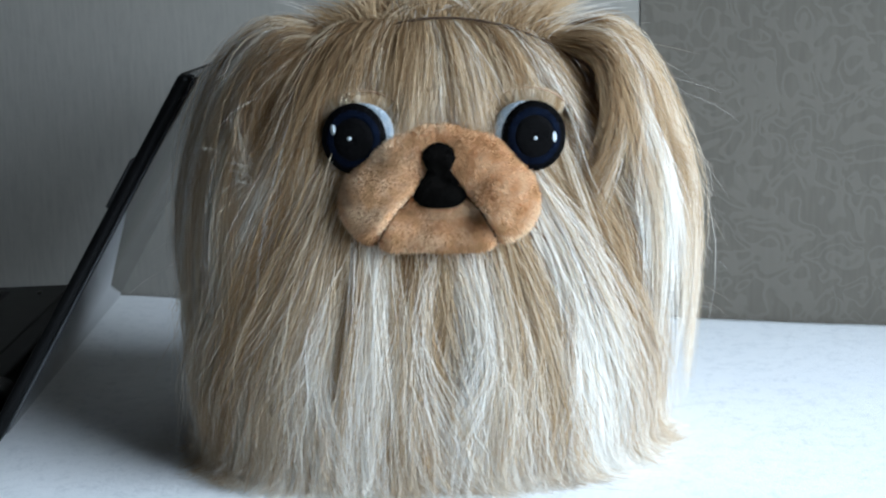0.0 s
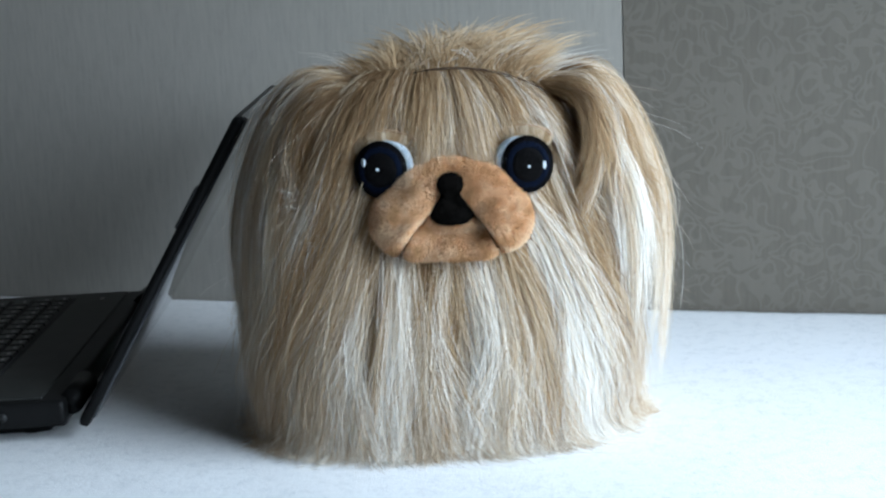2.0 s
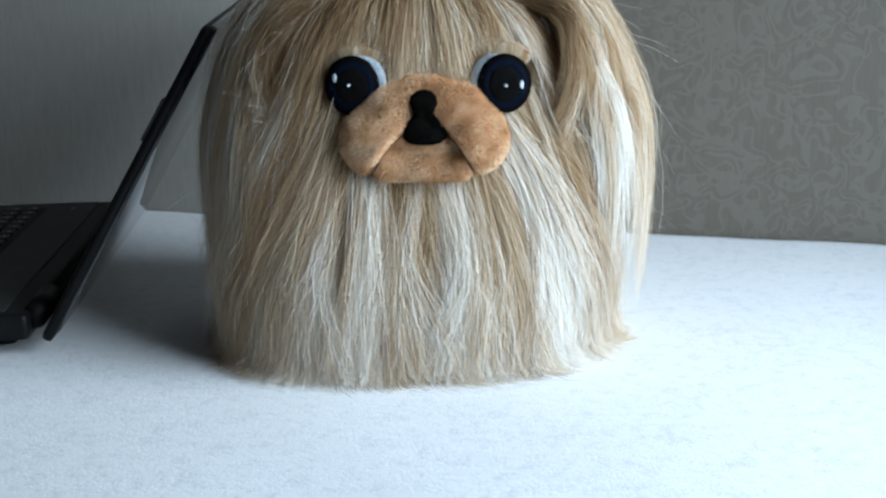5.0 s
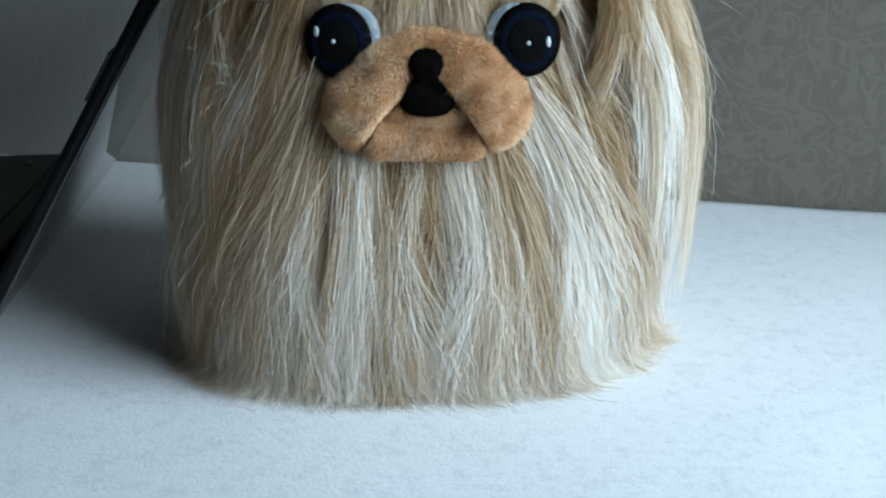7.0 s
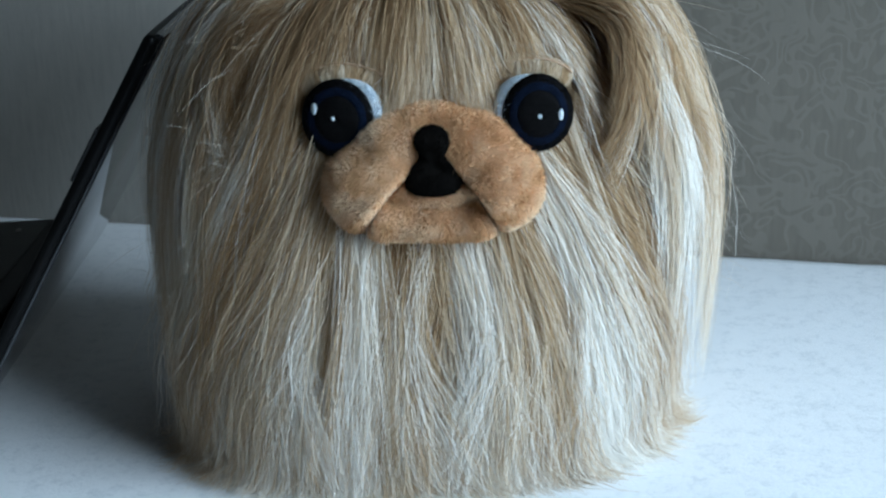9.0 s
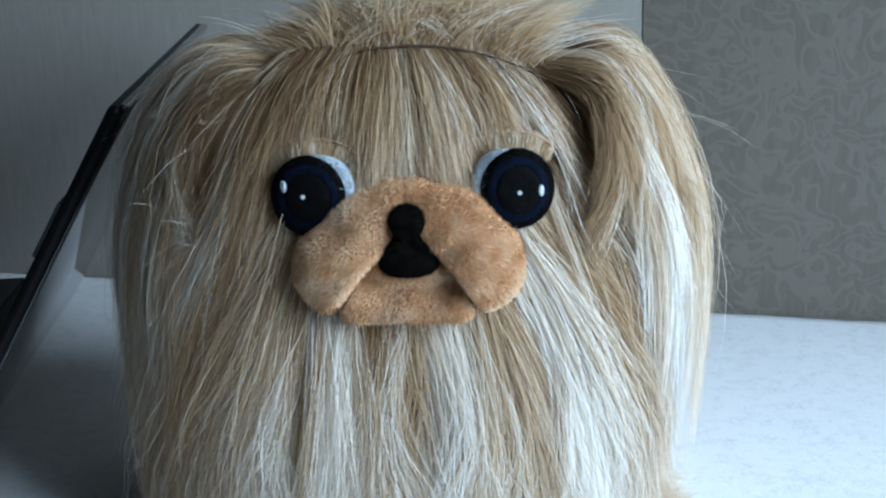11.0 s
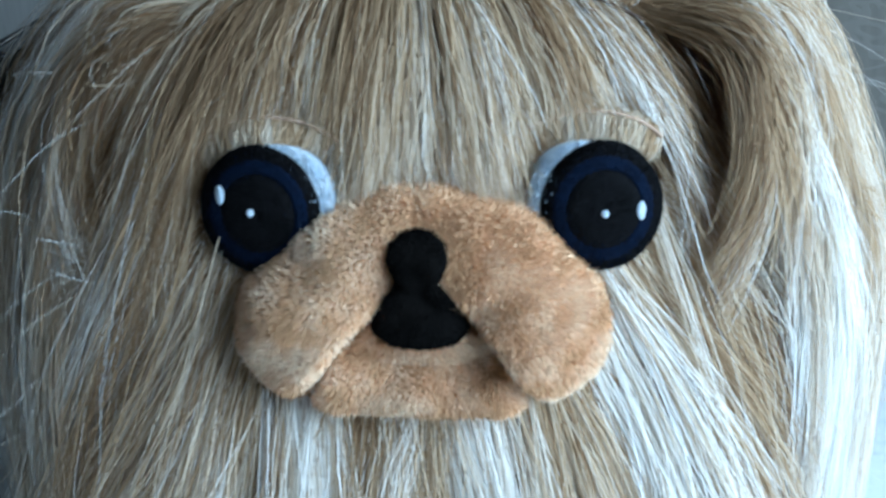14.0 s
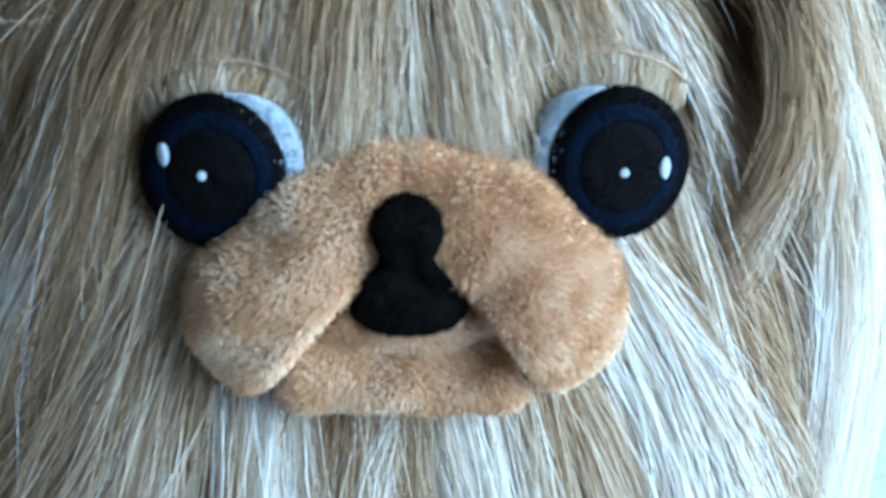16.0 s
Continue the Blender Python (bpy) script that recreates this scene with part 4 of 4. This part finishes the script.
def ear(side):
    verts, faces = [], []
    nw, ns = 14, 26
    for i in range(nw):
        for j in range(ns):
            p = ear_point(side, np.array(0.30 + 0.70 * i / (nw - 1)), np.array(0.22 + 0.36 * j / (ns - 1)))
            verts.append(tuple(p + np.array([-side * 0.009, 0.010, -0.006])))
    for i in range(nw - 1):
        for j in range(ns - 1):
            faces.append((i * ns + j, (i + 1) * ns + j, (i + 1) * ns + j + 1, i * ns + j + 1))
    flap = mesh_from("ear", verts, faces, BACKING, dog, "drooping ear with long cream and tan hair")
    solid = flap.modifiers.new("thickness", "SOLIDIFY")
    solid.thickness, solid.offset = 0.003, 0
    locks, each = 260, 100
    lw = rng.uniform(0, 1, locks)
    lr = np.clip(rng.exponential(0.16, locks), 0, 0.6)
    lend = np.clip(lr + rng.uniform(0.25, 0.80, locks) - 0.22 * (1 - lw), 0.38, 0.98)
    stray = rng.normal(0.03, 0.15, locks)
    kind = np.clip(streak(lw * 0.55 + side, lr * 0.5) * 0.35 + rng.random(locks) * 0.65 + 0.06, 0, 1)
    ltint = np.interp(kind, [0.0, 0.3, 0.5, 0.68, 0.85, 1.0], [0.12, 0.26, 0.42, 0.64, 0.95, 1.0])
    lout = rng.uniform(0.0005, 0.006, locks)
    idx = np.repeat(np.arange(locks), each)
    n = len(idx)
    w0 = lw[idx] + rng.normal(0, 0.036, n)
    q = np.linspace(0, 1, STEPS)[None]
    s = np.clip(lr[idx] + rng.normal(0, 0.02, n), 0, 1)[:, None] * (1 - q) + (lend[idx] * rng.uniform(0.78, 1.03, n))[:, None] * q
    pull = np.clip(rng.normal(0.50, 0.22, n), 0, 0.95)[:, None]
    w = w0[:, None] * (1 - pull * q) + lw[idx][:, None] * pull * q + (rng.normal(0, 0.02, (n, 1)) * np.sin(rng.uniform(0, 6, (n, 1)) + 6 * q)) * q
    w = w + (rng.normal(0, 0.10, locks)[idx])[:, None] * np.sin((rng.uniform(0, 6.28, locks)[idx])[:, None] + 3.5 * s) * q
    w = np.clip(w + stray[idx][:, None] * q ** 1.5 * np.clip((s - 0.30) / 0.3, 0, 1), -0.50, 1.15)
    pts = ear_point(side, w, np.clip(s, 0, 1))
    over = np.clip(s - 1, 0, None)[..., None] * np.array([0, 0, -0.2])
    out = np.array([side * 0.8, -0.45, 0.35])
    lift = (lout[idx] * rng.uniform(0.4, 1.3, n) * np.where(rng.random(n) < 0.05, 2.2, 1.0))[:, None] * np.sin(np.pi * np.clip(q * 0.8 + 0.05, 0, 1))
    pts = pts + over + lift[..., None] * out + rng.normal(0, 0.0014, (n, 1, 3)) * q[..., None]
    tint = ltint[idx][:, None] + (-0.05 if side > 0 else -0.04) + rng.normal(0, 0.07, (n, 1)) + 0.50 * (np.clip(s, 0, 1) - 0.45)
    facing = np.broadcast_to(out, pts.shape)
    fibres("ear_hair", pts, rng.uniform(0.00017, 0.00032, n), np.clip(tint, 0, 1), COAT, flap, "", facing)


ear(-1)
ear(1)


def crown():
    """Loose hair behind the forehead seam that stands up and falls back."""
    locks, each = 170, 54
    lx = rng.uniform(-0.022, 0.088, locks)
    idx = np.repeat(np.arange(locks), each)
    n = len(idx)
    x = lx[idx] + rng.normal(0, 0.003, n)
    mid = (x - 0.033) / 0.064
    y = 0.801 + 0.002 * mid ** 2 + np.abs(rng.normal(0, 0.030, n))
    z = 0.987 - 0.015 * mid ** 2 - 0.05 * np.clip(y - 0.87, 0, 1)
    tall = (0.010 + 0.030 * rng.random(locks) ** 2.2)[idx] * (1 - 0.4 * np.clip(mid ** 2, 0, 1)) * rng.uniform(0.5, 1.2, n)
    lean_x = (rng.normal(0.18, 0.60, locks))[idx] + 0.95 * mid + rng.normal(0, 0.2, n)
    back = (rng.uniform(-0.1, 1.0, locks))[idx] + rng.normal(0, 0.15, n)
    q = np.linspace(0, 1, STEPS)[None]
    pts = np.stack([x[:, None] + tall[:, None] * lean_x[:, None] * q ** 1.3,
                    y[:, None] + tall[:, None] * back[:, None] * q ** 1.2,
                    z[:, None] + tall[:, None] * (1.25 * q - 0.55 * q ** 2.2)], axis=-1)
    pts += rng.normal(0, 0.0012, (n, 1, 3)) * q[..., None]
    tint = rng.choice([0.18, 0.32, 0.5, 0.8], locks, p=[0.42, 0.36, 0.16, 0.06])[idx][:, None] + 0.22 * q ** 1.5 - 0.06
    fibres("crown_hair", pts, rng.uniform(0.0002, 0.0004, n), np.clip(tint, 0, 1), COAT, dog, "tousled tan hair on top of the head", np.broadcast_to(np.array([0.0, -1.0, 0.3]), pts.shape))
    # the sewn seam, its shadow painted in by the dark brown colour
    bm = bmesh.new()
    rows = []
    for t in np.linspace(-1, 1, 30):
        sx, sz, sy = 0.033 + 0.058 * t, 0.9885 - 0.0155 * t * t, 0.797 + 0.002 * t * t
        rows.append([bm.verts.new((sx, sy + 0.0014 + 0.0006 * math.sin(a), sz + 0.0006 * math.cos(a))) for a in np.linspace(0, 2 * math.pi, 6, endpoint=False)])
    for r in range(len(rows) - 1):
        for j in range(6):
            bm.faces.new((rows[r][j], rows[r][(j + 1) % 6], rows[r + 1][(j + 1) % 6], rows[r + 1][j]))
    part("forehead_seam", bm, CREASE_SHADE, dog, "sewn seam across the top of the head, coloured dark as its shadow")


crown()


def strays():
    """Single loose hairs that stand off the ears."""
    q = np.linspace(0, 1, STEPS)[None]
    for side in (1, -1):
        m = 110
        w, s0 = rng.uniform(0, 1, m), rng.uniform(0.05, 0.9, m)
        root = ear_point(side, w, s0)
        q3 = q[..., None]
        way = np.stack([side * np.abs(rng.normal(0.3, 0.4, m)), rng.normal(-0.1, 0.3, m), rng.normal(-0.5, 0.5, m)], axis=-1)
        pts = root[:, None] + way[:, None] * rng.uniform(0.012, 0.034, (m, 1, 1)) * q3 + np.array([side * 0.006, -0.003, -0.012]) * q3 ** 2 + 0.0015 * np.sin(rng.uniform(0, 6, (m, 1, 3)) + 5 * q3) * q3
        fibres("stray_hair", pts, rng.uniform(0.00010, 0.00016, m), np.clip(rng.normal(0.8, 0.15, m), 0, 1), COAT, dog, "loose fine hairs", np.broadcast_to(np.array([0.0, -1.0, 0.2]), pts.shape))
        # thin ends that hang clear of the coat
        m = 170
        root = ear_point(side, rng.uniform(0.55, 1.08, m), rng.uniform(0.40, 0.72, m))
        fall = np.minimum(rng.uniform(0.05, 0.12, m), root[:, 2] - TABLE - rng.uniform(0.004, 0.03, m))
        pts = root[:, None] + np.array([0, 0, -1.0]) * fall[:, None, None] * q3 + np.array([side, -0.3, 0]) * (rng.uniform(0.001, 0.009, m)[:, None, None] * np.sin(2.2 * q3)) + 0.002 * np.sin(rng.uniform(0, 6, (m, 1, 3)) + 4 * q3) * q3
        fibres("hanging_hair", pts, rng.uniform(0.00012, 0.00024, m), np.clip(rng.normal(0.85, 0.15, m), 0, 1), COAT, dog, "thin pale hair ends beside the coat", np.broadcast_to(np.array([0.0, -1.0, 0.2]), pts.shape))


strays()
